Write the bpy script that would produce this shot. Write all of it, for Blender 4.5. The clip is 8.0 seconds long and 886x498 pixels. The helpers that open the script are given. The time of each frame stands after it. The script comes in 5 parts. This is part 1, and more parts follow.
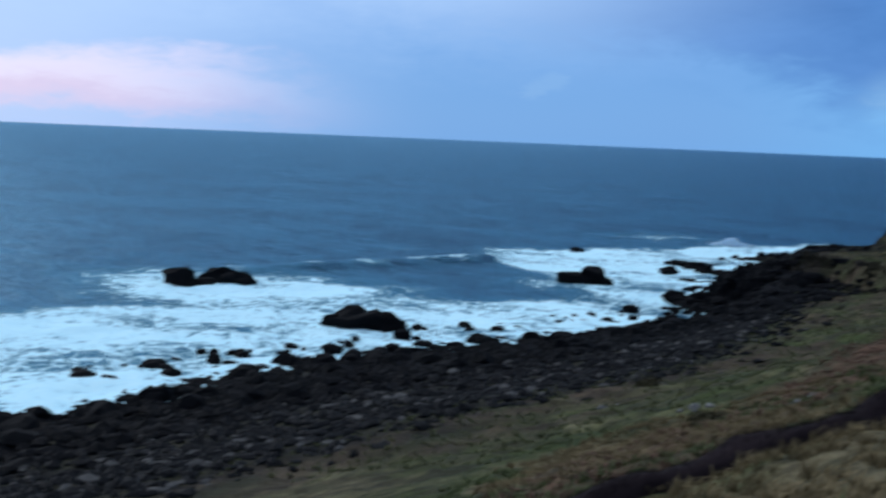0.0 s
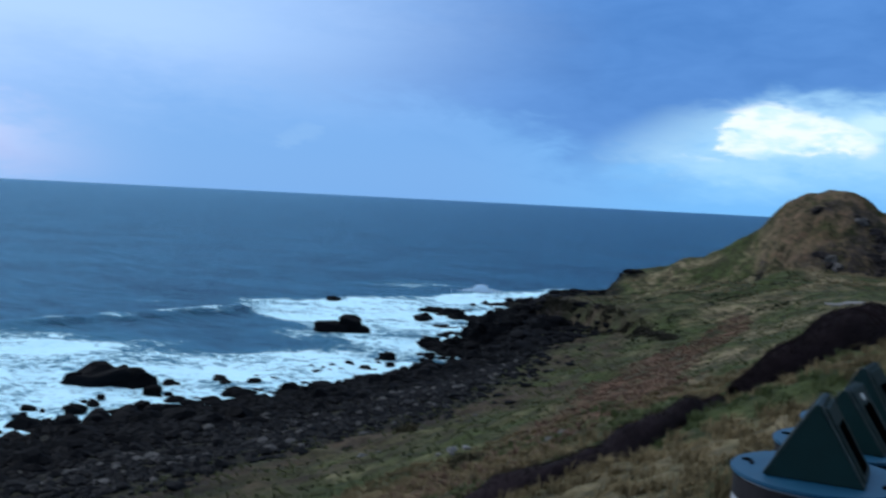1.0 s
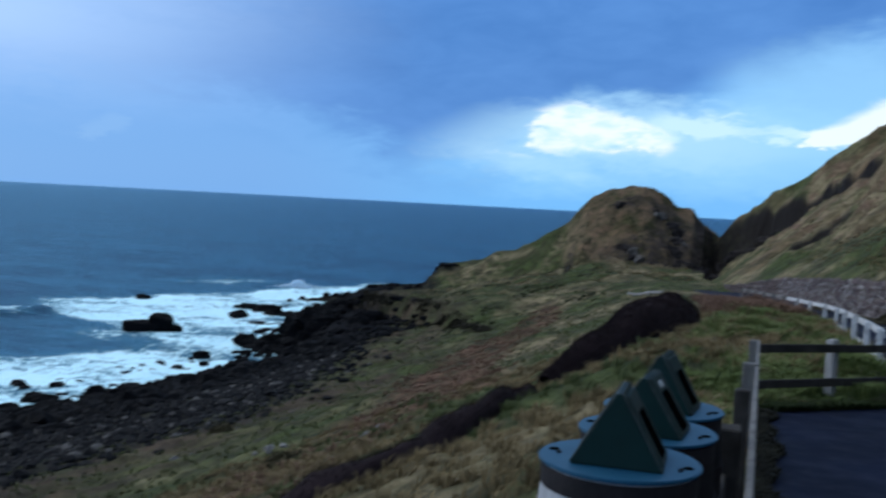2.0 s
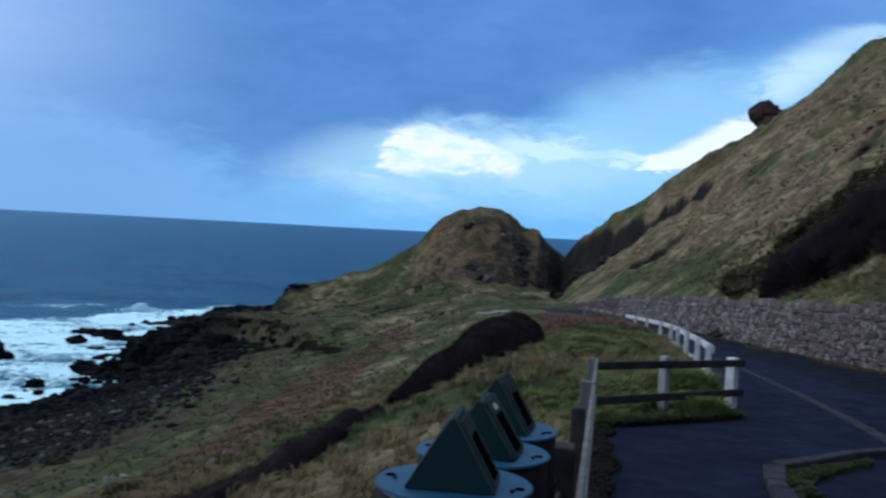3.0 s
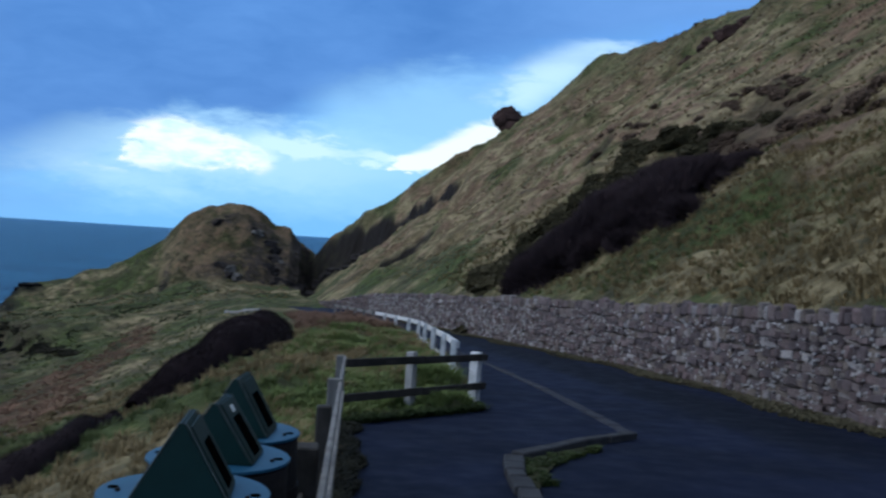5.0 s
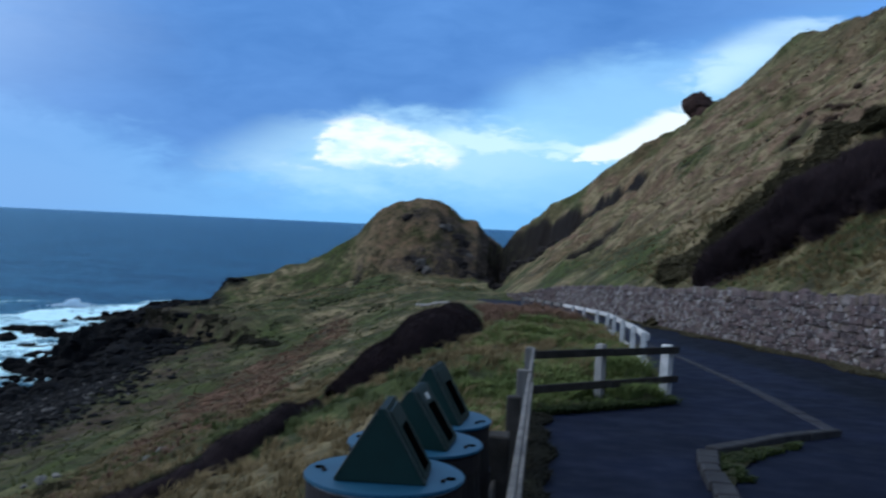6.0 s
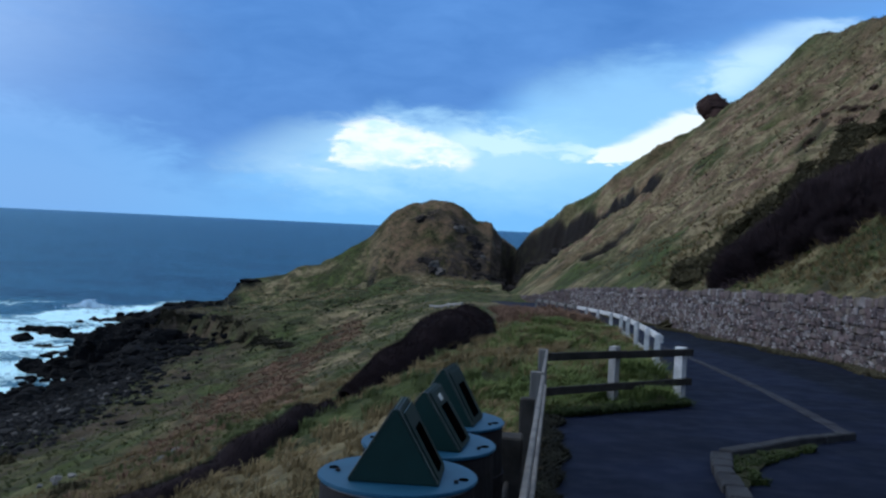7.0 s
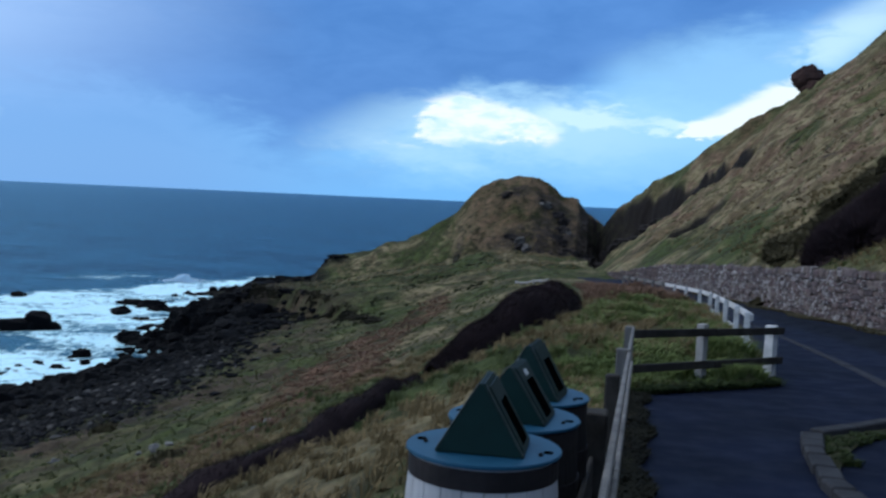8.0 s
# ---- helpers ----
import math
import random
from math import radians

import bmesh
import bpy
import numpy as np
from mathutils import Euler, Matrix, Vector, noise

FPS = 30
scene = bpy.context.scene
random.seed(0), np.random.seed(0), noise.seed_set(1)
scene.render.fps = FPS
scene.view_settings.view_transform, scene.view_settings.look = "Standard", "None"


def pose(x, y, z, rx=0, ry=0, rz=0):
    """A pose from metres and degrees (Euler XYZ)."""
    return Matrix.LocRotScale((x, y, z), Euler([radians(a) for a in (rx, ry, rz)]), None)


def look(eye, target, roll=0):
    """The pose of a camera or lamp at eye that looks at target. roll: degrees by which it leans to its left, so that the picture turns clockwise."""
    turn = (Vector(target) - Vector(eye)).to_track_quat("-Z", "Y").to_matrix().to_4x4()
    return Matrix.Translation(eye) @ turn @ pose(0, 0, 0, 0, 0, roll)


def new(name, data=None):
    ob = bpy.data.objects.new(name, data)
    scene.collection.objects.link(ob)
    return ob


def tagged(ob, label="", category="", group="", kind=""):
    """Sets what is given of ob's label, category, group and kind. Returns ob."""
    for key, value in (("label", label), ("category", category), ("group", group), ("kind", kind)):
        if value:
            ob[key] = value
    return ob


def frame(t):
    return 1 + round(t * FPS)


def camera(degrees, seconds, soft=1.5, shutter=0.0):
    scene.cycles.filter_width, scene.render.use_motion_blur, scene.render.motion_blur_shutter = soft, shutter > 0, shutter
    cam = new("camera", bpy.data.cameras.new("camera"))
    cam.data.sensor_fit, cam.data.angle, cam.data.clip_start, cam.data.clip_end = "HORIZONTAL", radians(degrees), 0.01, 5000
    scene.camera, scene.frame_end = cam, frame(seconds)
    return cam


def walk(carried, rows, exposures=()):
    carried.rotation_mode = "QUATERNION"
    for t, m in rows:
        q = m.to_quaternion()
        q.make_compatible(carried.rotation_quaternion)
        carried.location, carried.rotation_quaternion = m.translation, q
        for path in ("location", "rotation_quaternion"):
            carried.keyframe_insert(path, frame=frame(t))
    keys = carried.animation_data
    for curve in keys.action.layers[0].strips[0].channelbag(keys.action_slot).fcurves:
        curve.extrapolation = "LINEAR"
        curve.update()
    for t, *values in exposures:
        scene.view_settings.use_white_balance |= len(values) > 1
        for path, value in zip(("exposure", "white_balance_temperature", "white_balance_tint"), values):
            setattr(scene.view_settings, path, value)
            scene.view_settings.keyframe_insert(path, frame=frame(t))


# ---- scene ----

cam = camera(48.51, 8.0, soft=2.4, shutter=0.5)
EYE = 18.0            # height of the viewpoint above the sea
# seconds, x, y, z, heading, tilt, lean
PATH = [
    (0.0, 0.021, -0.023, 18.001, -38.53, -6.64, 2.37),
    (0.2, 0.021, -0.021, 17.981, -35.04, -5.89, 2.97),
    (0.5, 0.038, -0.032, 17.967, -29.37, -4.76, 2.55),
    (0.8, -0.106, -0.052, 17.964, -26.55, -3.28, 2.79),
    (1.0, -0.077, -0.067, 17.978, -24.46, -3.13, 2.88),
    (1.2, -0.075, -0.074, 17.976, -22.85, -3.97, 2.98),
    (1.5, -0.076, -0.129, 17.991, -20.45, -4.15, 3.18),
    (1.8, -0.074, -0.01, 17.99, -16.32, -3.63, 2.98),
    (2.0, -0.073, -0.009, 17.983, -13.83, -2.9, 3.0),
    (2.2, -0.058, 0.029, 17.989, -11.58, -2.29, 2.6),
    (3.3, -0.007, -0.054, 18.021, -2.5, -1.13, 3.26),
    (3.5, -0.02, 0.008, 18.008, -0.23, -1.16, 3.32),
    (3.7, 0.014, 0.014, 18.014, 2.05, -1.55, 3.98),
    (4.0, 0.006, 0.085, 18.004, 5.68, -0.48, 3.85),
    (4.2, 0.023, 0.105, 18.009, 8.14, -0.29, 4.0),
    (4.75, 0.032, 0.114, 18.003, 10.2, -0.33, 3.85),
    (5.3, 0.039, 0.117, 17.995, 6.35, -0.94, 3.22),
    (5.5, 0.035, 0.092, 18.001, 4.18, -1.16, 3.02),
    (5.7, 0.015, 0.087, 17.999, 1.92, -1.17, 2.72),
    (6.0, 0.026, 0.029, 18.0, -1.67, -1.56, 2.65),
    (6.2, 0.006, 0.01, 18.007, -2.55, -1.96, 2.71),
    (6.5, 0.025, 0.018, 18.003, -2.18, -1.96, 2.87),
    (7.0, 0.028, 0.004, 18.003, -2.47, -1.5, 2.71),
    (7.5, 0.009, 0.037, 17.999, -4.77, -1.9, 2.92),
    (8.0, 0.032, -0.074, 18.011, -7.39, -3.12, 2.59),
]
rows = []
for t, x, y, z, heading, tilt, lean in PATH:
    h, e = radians(heading), radians(tilt)
    eye = Vector((x, y, z))
    aim = eye + Vector((math.sin(h) * math.cos(e), math.cos(h) * math.cos(e), math.sin(e)))
    rows.append((t, look(eye, aim, lean)))
STOPS = ((0.0, -0.10), (0.5, 0.14), (1.0, 0.02), (2.0, 0.03), (3.5, 0.0), (4.0, 0.12), (5.5, 0.10), (6.5, 0.06), (8.0, 0.05))
walk(cam, rows, [(t, stops, 6150, 9) for t, stops in STOPS])

# ---------------------------------------------------------------- world and sun
SUN_AZ, SUN_EL = -78.0, 18.0


def nodes_of(tree):
    """Short helpers for wiring one node tree."""
    n, l = tree.nodes, tree.links

    def put(sock, v):
        if isinstance(v, bpy.types.NodeSocket):
            l.new(v, sock)
        else:
            sock.default_value = v

    def math_(op, a, b=0.0, c=0.0, clamp=False):
        k = n.new("ShaderNodeMath")
        k.operation, k.use_clamp = op, clamp
        for s, v in zip(k.inputs, (a, b, c)):
            put(s, v)
        return k.outputs[0]

    def mix(f, a, b, kind="MIX"):
        k = n.new("ShaderNodeMix")
        k.data_type, k.blend_type = "RGBA", kind
        put(k.inputs[0], f)
        put(k.inputs[6], a if not isinstance(a, tuple) else (*a, 1.0)[:4])
        put(k.inputs[7], b if not isinstance(b, tuple) else (*b, 1.0)[:4])
        return k.outputs[2]

    def noise_(vec, scale, detail=4.0, rough=0.55, distort=0.0):
        k = n.new("ShaderNodeTexNoise")
        if vec is not None:
            put(k.inputs["Vector"], vec)
        k.inputs["Scale"].default_value, k.inputs["Detail"].default_value = scale, detail
        k.inputs["Roughness"].default_value, k.inputs["Distortion"].default_value = rough, distort
        return k.outputs["Fac"]

    def step(v, lo, hi, a=0.0, b=1.0):
        k = n.new("ShaderNodeMapRange")
        k.interpolation_type = "SMOOTHSTEP"
        for s, w in zip(k.inputs, (v, lo, hi, a, b)):
            put(s, w)
        return k.outputs[0]

    def ramp(f, *stops):
        k = n.new("ShaderNodeValToRGB")
        put(k.inputs[0], f)
        e = k.color_ramp.elements
        while len(e) < len(stops):
            e.new(0.5)
        for el, (pos, col) in zip(e, stops):
            el.position, el.color = pos, (*col, 1.0)
        return k.outputs[0]

    return n, l, put, math_, mix, noise_, step, ramp


world = bpy.data.worlds.new("sky")
scene.world = world
world.use_nodes = True
world.node_tree.nodes.clear()
n, l, put, math_, mix, noise_, step, ramp = nodes_of(world.node_tree)
co = n.new("ShaderNodeTexCoord")
sep = n.new("ShaderNodeSeparateXYZ")
l.new(co.outputs["Generated"], sep.inputs[0])
az = math_("MULTIPLY", math_("ARCTAN2", sep.outputs[0], sep.outputs[1]), 57.2958)
el = math_("MULTIPLY", math_("ARCSINE", sep.outputs[2]), 57.2958)
comb = n.new("ShaderNodeCombineXYZ")
put(comb.inputs[0], math_("MULTIPLY", az, 0.05))
put(comb.inputs[1], math_("MULTIPLY", el, 0.14))
warp = noise_(comb.outputs[0], 1.1, 5.0, 0.5, 0.2)
fine = noise_(comb.outputs[0], 4.0, 6.0, 0.6, 0.4)
w1 = math_("SUBTRACT", warp, 0.5)
w2 = math_("SUBTRACT", fine, 0.5)
w3 = math_("SUBTRACT", noise_(comb.outputs[0], 14.0, 5.0, 0.6, 0.5), 0.5)
azw = math_("ADD", az, math_("ADD", math_("MULTIPLY", w1, 9.0), math_("ADD", math_("MULTIPLY", w2, 4.0), math_("MULTIPLY", w3, 2.6))))
elw = math_("ADD", el, math_("ADD", math_("MULTIPLY", w1, 5.0), math_("ADD", math_("MULTIPLY", w2, 2.6), math_("MULTIPLY", w3, 1.3))))


def blob(a, e, ra, re, soft=0.6):
    """Soft elliptical opening in the cloud, by heading and height in degrees."""
    q = math_("ADD", math_("POWER", math_("DIVIDE", math_("ABSOLUTE", math_("SUBTRACT", azw, a)), ra), 2.0),
              math_("POWER", math_("DIVIDE", math_("ABSOLUTE", math_("SUBTRACT", elw, e)), re), 2.0))
    return step(q, 1.0 + soft, 1.0 - soft)


sky = n.new("ShaderNodeTexSky")
sky.sky_type, sky.sun_disc = "NISHITA", False
sky.sun_elevation, sky.sun_rotation = radians(SUN_EL), radians(SUN_AZ)
clear = mix(step(el, 0.0, 14.0), mix(step(az, -26.0, -7.0), (0.205, 0.44, 0.83), (0.205, 0.53, 0.96)), (0.15, 0.37, 0.84))
bank = mix(step(math_("ADD", math_("MULTIPLY", warp, 0.6), math_("MULTIPLY", fine, 0.4)), 0.22, 0.78), (0.062, 0.200, 0.54), (0.132, 0.325, 0.74))
# dark cloud bank; its lower edge by heading, 30 degrees either side of north
edge = math_("MULTIPLY", ramp(math_("DIVIDE", math_("ADD", azw, 30.0), 60.0), (0.0, (0.40,) * 3), (0.13, (0.36,) * 3), (0.24, (0.225,) * 3), (0.32, (0.225,) * 3),
                                    (0.385, (0.37,) * 3), (0.47, (0.36,) * 3), (0.51, (0.46,) * 3), (0.63, (0.62,) * 3), (0.84, (0.83,) * 3), (1.0, (0.9,) * 3)), 15.0)
over = math_("SUBTRACT", elw, edge)
dark = math_("MULTIPLY", step(over, -1.1, 1.5), step(azw, -46.0, -22.0, 0.15, 1.0))
veil = math_("MULTIPLY", step(over, -3.2, 0.4), step(azw, -44.0, -28.0, 0.1, 0.75))       # thinner grey under the bank
bank = mix(math_("MULTIPLY", step(az, 6.0, 22.0), 0.35), bank, (0.24, 0.48, 0.94))
c = mix(math_("MULTIPLY", veil, step(fine, 0.35, 0.6)), clear, (0.150, 0.375, 0.77))
c = mix(dark, c, bank)
west = step(az, -38.0, -62.0)
c = mix(math_("MULTIPLY", west, 0.75), c, (0.52, 0.71, 1.08))
pink = math_("MULTIPLY", step(az, -40.0, -60.0), blob(-70.0, 2.0, 27.0, 1.7, 0.95))
c = mix(math_("MULTIPLY", pink, 0.85), c, mix(step(elw, 1.2, 2.6), (0.80, 0.66, 0.90), (0.92, 0.84, 1.06)))
c = mix(math_("MULTIPLY", step(azw, -14.0, -42.0), step(elw, 2.5, 9.0, 0.0, 0.85)), c, (0.50, 0.71, 1.06))


def gauss(a, e, ra, re):
    """Puff of cloud density, by heading and height in degrees."""
    q = math_("ADD", math_("POWER", math_("DIVIDE", math_("SUBTRACT", azw, a), ra), 2.0), math_("POWER", math_("DIVIDE", math_("SUBTRACT", elw, e), re), 2.0))
    return math_("EXPONENT", math_("MULTIPLY", q, -1.0))


def puffs(*each):
    d = gauss(*each[0])
    for k in each[1:]:
        d = math_("ADD", d, gauss(*k))
    return math_("ADD", d, math_("ADD", math_("MULTIPLY", w2, 0.35), math_("MULTIPLY", w3, 0.35)))


# the glow of thin cloud round the gap, then the sunlit cumulus in it
c = mix(math_("MULTIPLY", blob(1.0, 3.4, 12.5, 2.7, 0.98), 0.68), c, (0.38, 0.72, 1.02))
c = mix(math_("MULTIPLY", blob(-3.5, 4.0, 8.5, 1.9, 0.98), 0.55), c, (0.55, 0.84, 1.03))
c = mix(math_("MULTIPLY", step(az, -0.5, 3.0), math_("MULTIPLY", blob(9.5, 6.4, 9.0, 3.0, 0.98), 0.6)), c, (0.40, 0.74, 1.02))
lit = puffs((-7.2, 4.4, 2.0, 1.3), (-4.9, 4.0, 2.4, 1.3), (-2.7, 3.8, 1.8, 1.0), (-7.9, 3.9, 1.5, 1.2))
c = mix(math_("MULTIPLY", step(lit, 0.30, 0.95, 0.0, 0.97), step(el, 2.5, 3.5)), c, mix(step(math_("ADD", fine, math_("MULTIPLY", w3, 0.6)), 0.36, 0.62), (0.68, 0.93, 1.04), (0.99, 1.04, 1.04)))
wisp = puffs((-0.8, 4.9, 2.0, 0.9), (1.5, 4.9, 1.6, 0.7), (5.6, 4.5, 2.6, 0.45))
c = mix(step(wisp, 0.25, 1.0, 0.0, 0.85), c, (0.68, 0.93, 1.04))
crestlit = puffs((8.3, 4.6, 1.6, 0.7), (9.8, 5.4, 1.5, 0.8), (11.2, 6.3, 1.3, 0.9), (7.0, 4.4, 1.4, 0.4))
c = mix(step(crestlit, 0.28, 0.95, 0.0, 0.96), c, (0.95, 1.04, 1.06))
upper = puffs((14.2, 9.6, 2.2, 1.0), (16.8, 10.8, 2.6, 0.8), (12.9, 8.4, 1.8, 1.1))
c = mix(step(upper, 0.15, 1.4, 0.0, 0.8), c, (0.66, 0.92, 1.06))
c = mix(math_("MULTIPLY", blob(-32.1, 3.5, 0.9, 0.35, 0.98), 0.10), c, (0.55, 0.80, 1.0))
high = mix(step(sep.outputs[0], 0.10, -0.80), (0.46, 0.56, 0.72), (1.85, 1.97, 2.12))   # thin cloud, lit from the west
c = mix(step(el, 15.0, 40.0), c, high)
cloud = n.new("ShaderNodeVectorMath")
cloud.operation = "SCALE"
l.new(c, cloud.inputs[0])
cloud.inputs["Scale"].default_value = 10.0
col = mix(0.96, sky.outputs[0], cloud.outputs[0])
bg = n.new("ShaderNodeBackground")
l.new(col, bg.inputs[0])
bg.inputs[1].default_value = 0.1
out = n.new("ShaderNodeOutputWorld")
l.new(bg.outputs[0], out.inputs[0])

lamp = bpy.data.lights.new("sun", "SUN")
lamp.energy, lamp.angle, lamp.color = 0.66, radians(18), (1.0, 0.93, 0.86)
sun = new("sun", lamp)
a, e = radians(SUN_AZ), radians(SUN_EL)
sun.matrix_world = look((math.sin(a) * 60, math.cos(a) * 60, 60), (0, 0, 60 - 60 * math.tan(e)))

# ---------------------------------------------------------------- materials


def material(name, rough=0.8, metal=0.0):
    m = bpy.data.materials.new(name)
    m.use_nodes = True
    t = m.node_tree
    b = t.nodes["Principled BSDF"]
    b.inputs["Roughness"].default_value, b.inputs["Metallic"].default_value = rough, metal
    b.inputs["Specular IOR Level"].default_value = 0.5 if rough < 0.7 else 0.12
    return m, t, b


def bumped(t, b, height, strength=0.5, dist=0.05):
    k = t.nodes.new("ShaderNodeBump")
    k.inputs["Strength"].default_value, k.inputs["Distance"].default_value = strength, dist
    t.links.new(height, k.inputs["Height"])
    t.links.new(k.outputs[0], b.inputs["Normal"])


def coords(t, kind="Object"):
    return t.nodes.new("ShaderNodeTexCoord").outputs[kind]


def attribute(t, name):
    k = t.nodes.new("ShaderNodeAttribute")
    k.attribute_name = name
    return k.outputs["Fac"]


def make_ground():
    m, t, b = material("turf_and_shore", 0.95)
    n, l, put, math_, mix, noise_, step, ramp = nodes_of(t)
    v = coords(t)
    big, mid, small = noise_(v, 0.10, 6, 0.6), noise_(v, 0.6, 7, 0.65, 0.4), noise_(v, 4.5, 6, 0.65)
    tuft = math_("ADD", math_("MULTIPLY", mid, 0.65), math_("MULTIPLY", small, 0.35))
    clump = noise_(v, 0.33, 5, 0.6, 0.6)
    straw = mix(step(tuft, 0.38, 0.62), (0.086, 0.070, 0.037), (0.285, 0.234, 0.138))
    lay = n.new("ShaderNodeMapping")          # growth combed straight down the slope
    lay.inputs["Scale"].default_value = (0.4, 1.0, 0.4)
    l.new(v, lay.inputs[0])
    comb_, furrow = noise_(lay.outputs[0], 0.55, 7, 0.66, 0.5), noise_(lay.outputs[0], 0.16, 5, 0.6, 0.6)
    green = mix(step(tuft, 0.36, 0.64), (0.022, 0.033, 0.009), (0.076, 0.098, 0.032))
    russet = mix(step(tuft, 0.36, 0.64), (0.082, 0.053, 0.034), (0.240, 0.162, 0.110))
    straw = mix(math_("MULTIPLY", step(clump, 0.46, 0.60), attribute(t, "dry")), straw, russet)
    grass = mix(step(math_("SUBTRACT", big, math_("MULTIPLY", attribute(t, "dry"), 0.10)), 0.44, 0.57), straw, green)
    patchy = noise_(v, 0.19, 6, 0.62, 0.8)
    grass = mix(math_("MULTIPLY", step(patchy, 0.52, 0.64), 0.75), grass, green)
    grass = mix(math_("MULTIPLY", attribute(t, "lush"), 0.85), grass, green)
    bracken = mix(step(tuft, 0.35, 0.65), (0.068, 0.038, 0.025), (0.172, 0.098, 0.064))
    c = mix(math_("MULTIPLY", attribute(t, "bracken"), math_("MULTIPLY", step(mid, 0.28, 0.60), step(patchy, 0.66, 0.50, 0.45, 1.0))), grass, bracken)
    rock = mix(small, (0.0014, 0.0018, 0.0026), (0.006, 0.0066, 0.0084))
    shingle = mix(step(small, 0.35, 0.7), (0.0028, 0.0032, 0.0040), (0.0122, 0.0122, 0.0130))
    thatch = mix(small, (0.052, 0.034, 0.019), (0.135, 0.090, 0.054))
    c = mix(math_("MULTIPLY", attribute(t, "dry"), math_("MULTIPLY", step(math_("ADD", math_("MULTIPLY", comb_, 0.6), math_("MULTIPLY", furrow, 0.4)), 0.47, 0.62), 0.28)), c, thatch)
    c = mix(attribute(t, "shingle"), c, shingle)
    c = mix(attribute(t, "rock"), c, rock)
    c = mix(attribute(t, "soil_shade"), c, mix(mid, (0.004, 0.0034, 0.0038), (0.014, 0.0105, 0.0105)))
    darker = noise_(v, 0.45, 6, 0.65, 0.9)
    lee = math_("SUBTRACT", 1.0, attribute(t, "dry"))
    c = mix(math_("MULTIPLY", math_("MULTIPLY", lee, step(darker, 0.46, 0.60)), 0.72), c, mix(tuft, (0.016, 0.018, 0.009), (0.050, 0.048, 0.026)))
    bare = mix(step(mid, 0.3, 0.7), (0.012, 0.010, 0.009), (0.085, 0.066, 0.056))
    c = mix(math_("MULTIPLY", attribute(t, "crag"), step(noise_(v, 0.8, 6, 0.65, 0.5), 0.36, 0.56)), c, bare)
    c = mix(attribute(t, "heath"), c, mix(step(tuft, 0.38, 0.62), (0.034, 0.025, 0.017), (0.105, 0.076, 0.052)))
    patch = noise_(v, 1.5, 6, 0.7, 0.5)
    c = mix(math_("MULTIPLY", step(patch, 0.58, 0.40), 0.5), c, mix(0.45, c, (0.015, 0.014, 0.008), "MIX"))
    c = mix(math_("MULTIPLY", step(small, 0.5, 0.75), 0.4), c, mix(0.5, c, (0.03, 0.03, 0.015)))
    l.new(c, b.inputs["Base Color"])
    bumped(t, b, math_("ADD", math_("MULTIPLY", mid, 1.0), math_("MULTIPLY", small, 0.6)), 1.0, 0.35)
    return m


def make_water():
    m, t, b = material("sea_water", 0.16)
    n, l, put, math_, mix, noise_, step, ramp = nodes_of(t)
    v = coords(t)
    stretch = n.new("ShaderNodeMapping")
    stretch.inputs["Rotation"].default_value = (0, 0, radians(28))
    stretch.inputs["Scale"].default_value = (0.45, 1.0, 1.0)
    l.new(v, stretch.inputs[0])
    s = stretch.outputs[0]
    swell, chop, rip = noise_(s, 0.06, 4), noise_(s, 0.35, 6, 0.62), noise_(s, 1.6, 5, 0.6)
    foam = attribute(t, "foam")
    lace = noise_(v, 0.75, 7, 0.70, 0.7)
    web = noise_(v, 2.2, 5, 0.6, 0.8)
    froth = math_("ADD", math_("MULTIPLY", math_("SUBTRACT", lace, 0.5), 2.3), math_("MULTIPLY", math_("SUBTRACT", web, 0.5), 1.1))
    f = step(math_("ADD", math_("MULTIPLY", foam, 1.15), froth), 0.48, 0.98)
    deep = mix(step(math_("ADD", math_("MULTIPLY", swell, 0.45), math_("MULTIPLY", chop, 0.55)), 0.40, 0.60), (0.002, 0.015, 0.036), (0.017, 0.072, 0.122))
    c = mix(math_("MULTIPLY", foam, 0.5), deep, (0.06, 0.25, 0.35))
    h = math_("ADD", math_("MULTIPLY", chop, 1.0), math_("MULTIPLY", rip, 0.35))
    h = math_("ADD", h, math_("MULTIPLY", math_("MULTIPLY", f, lace), 0.8))
    bumped(t, b, h, 0.7, 1.2)
    wave = b.inputs["Normal"].links[0].from_socket
    body, sheen, froth_ = n.new("ShaderNodeBsdfDiffuse"), n.new("ShaderNodeBsdfGlossy"), n.new("ShaderNodeBsdfDiffuse")
    l.new(c, body.inputs[0])
    sheen.inputs["Color"].default_value = (0.40, 0.73, 1.0, 1.0)
    sheen.inputs["Roughness"].default_value = 0.36
    l.new(mix(lace, (0.47, 0.83, 0.98), (0.75, 0.97, 1.0)), froth_.inputs[0])
    fres = n.new("ShaderNodeFresnel")
    fres.inputs["IOR"].default_value = 1.33
    for k in (body, sheen, fres):
        l.new(wave, k.inputs["Normal"])
    sea, top = n.new("ShaderNodeMixShader"), n.new("ShaderNodeMixShader")
    l.new(math_("MULTIPLY", fres.outputs[0], 0.45), sea.inputs[0])
    l.new(body.outputs[0], sea.inputs[1])
    l.new(sheen.outputs[0], sea.inputs[2])
    l.new(f, top.inputs[0])
    l.new(sea.outputs[0], top.inputs[1])
    l.new(froth_.outputs[0], top.inputs[2])
    l.new(top.outputs[0], n["Material Output"].inputs[0])
    n.remove(b)
    return m


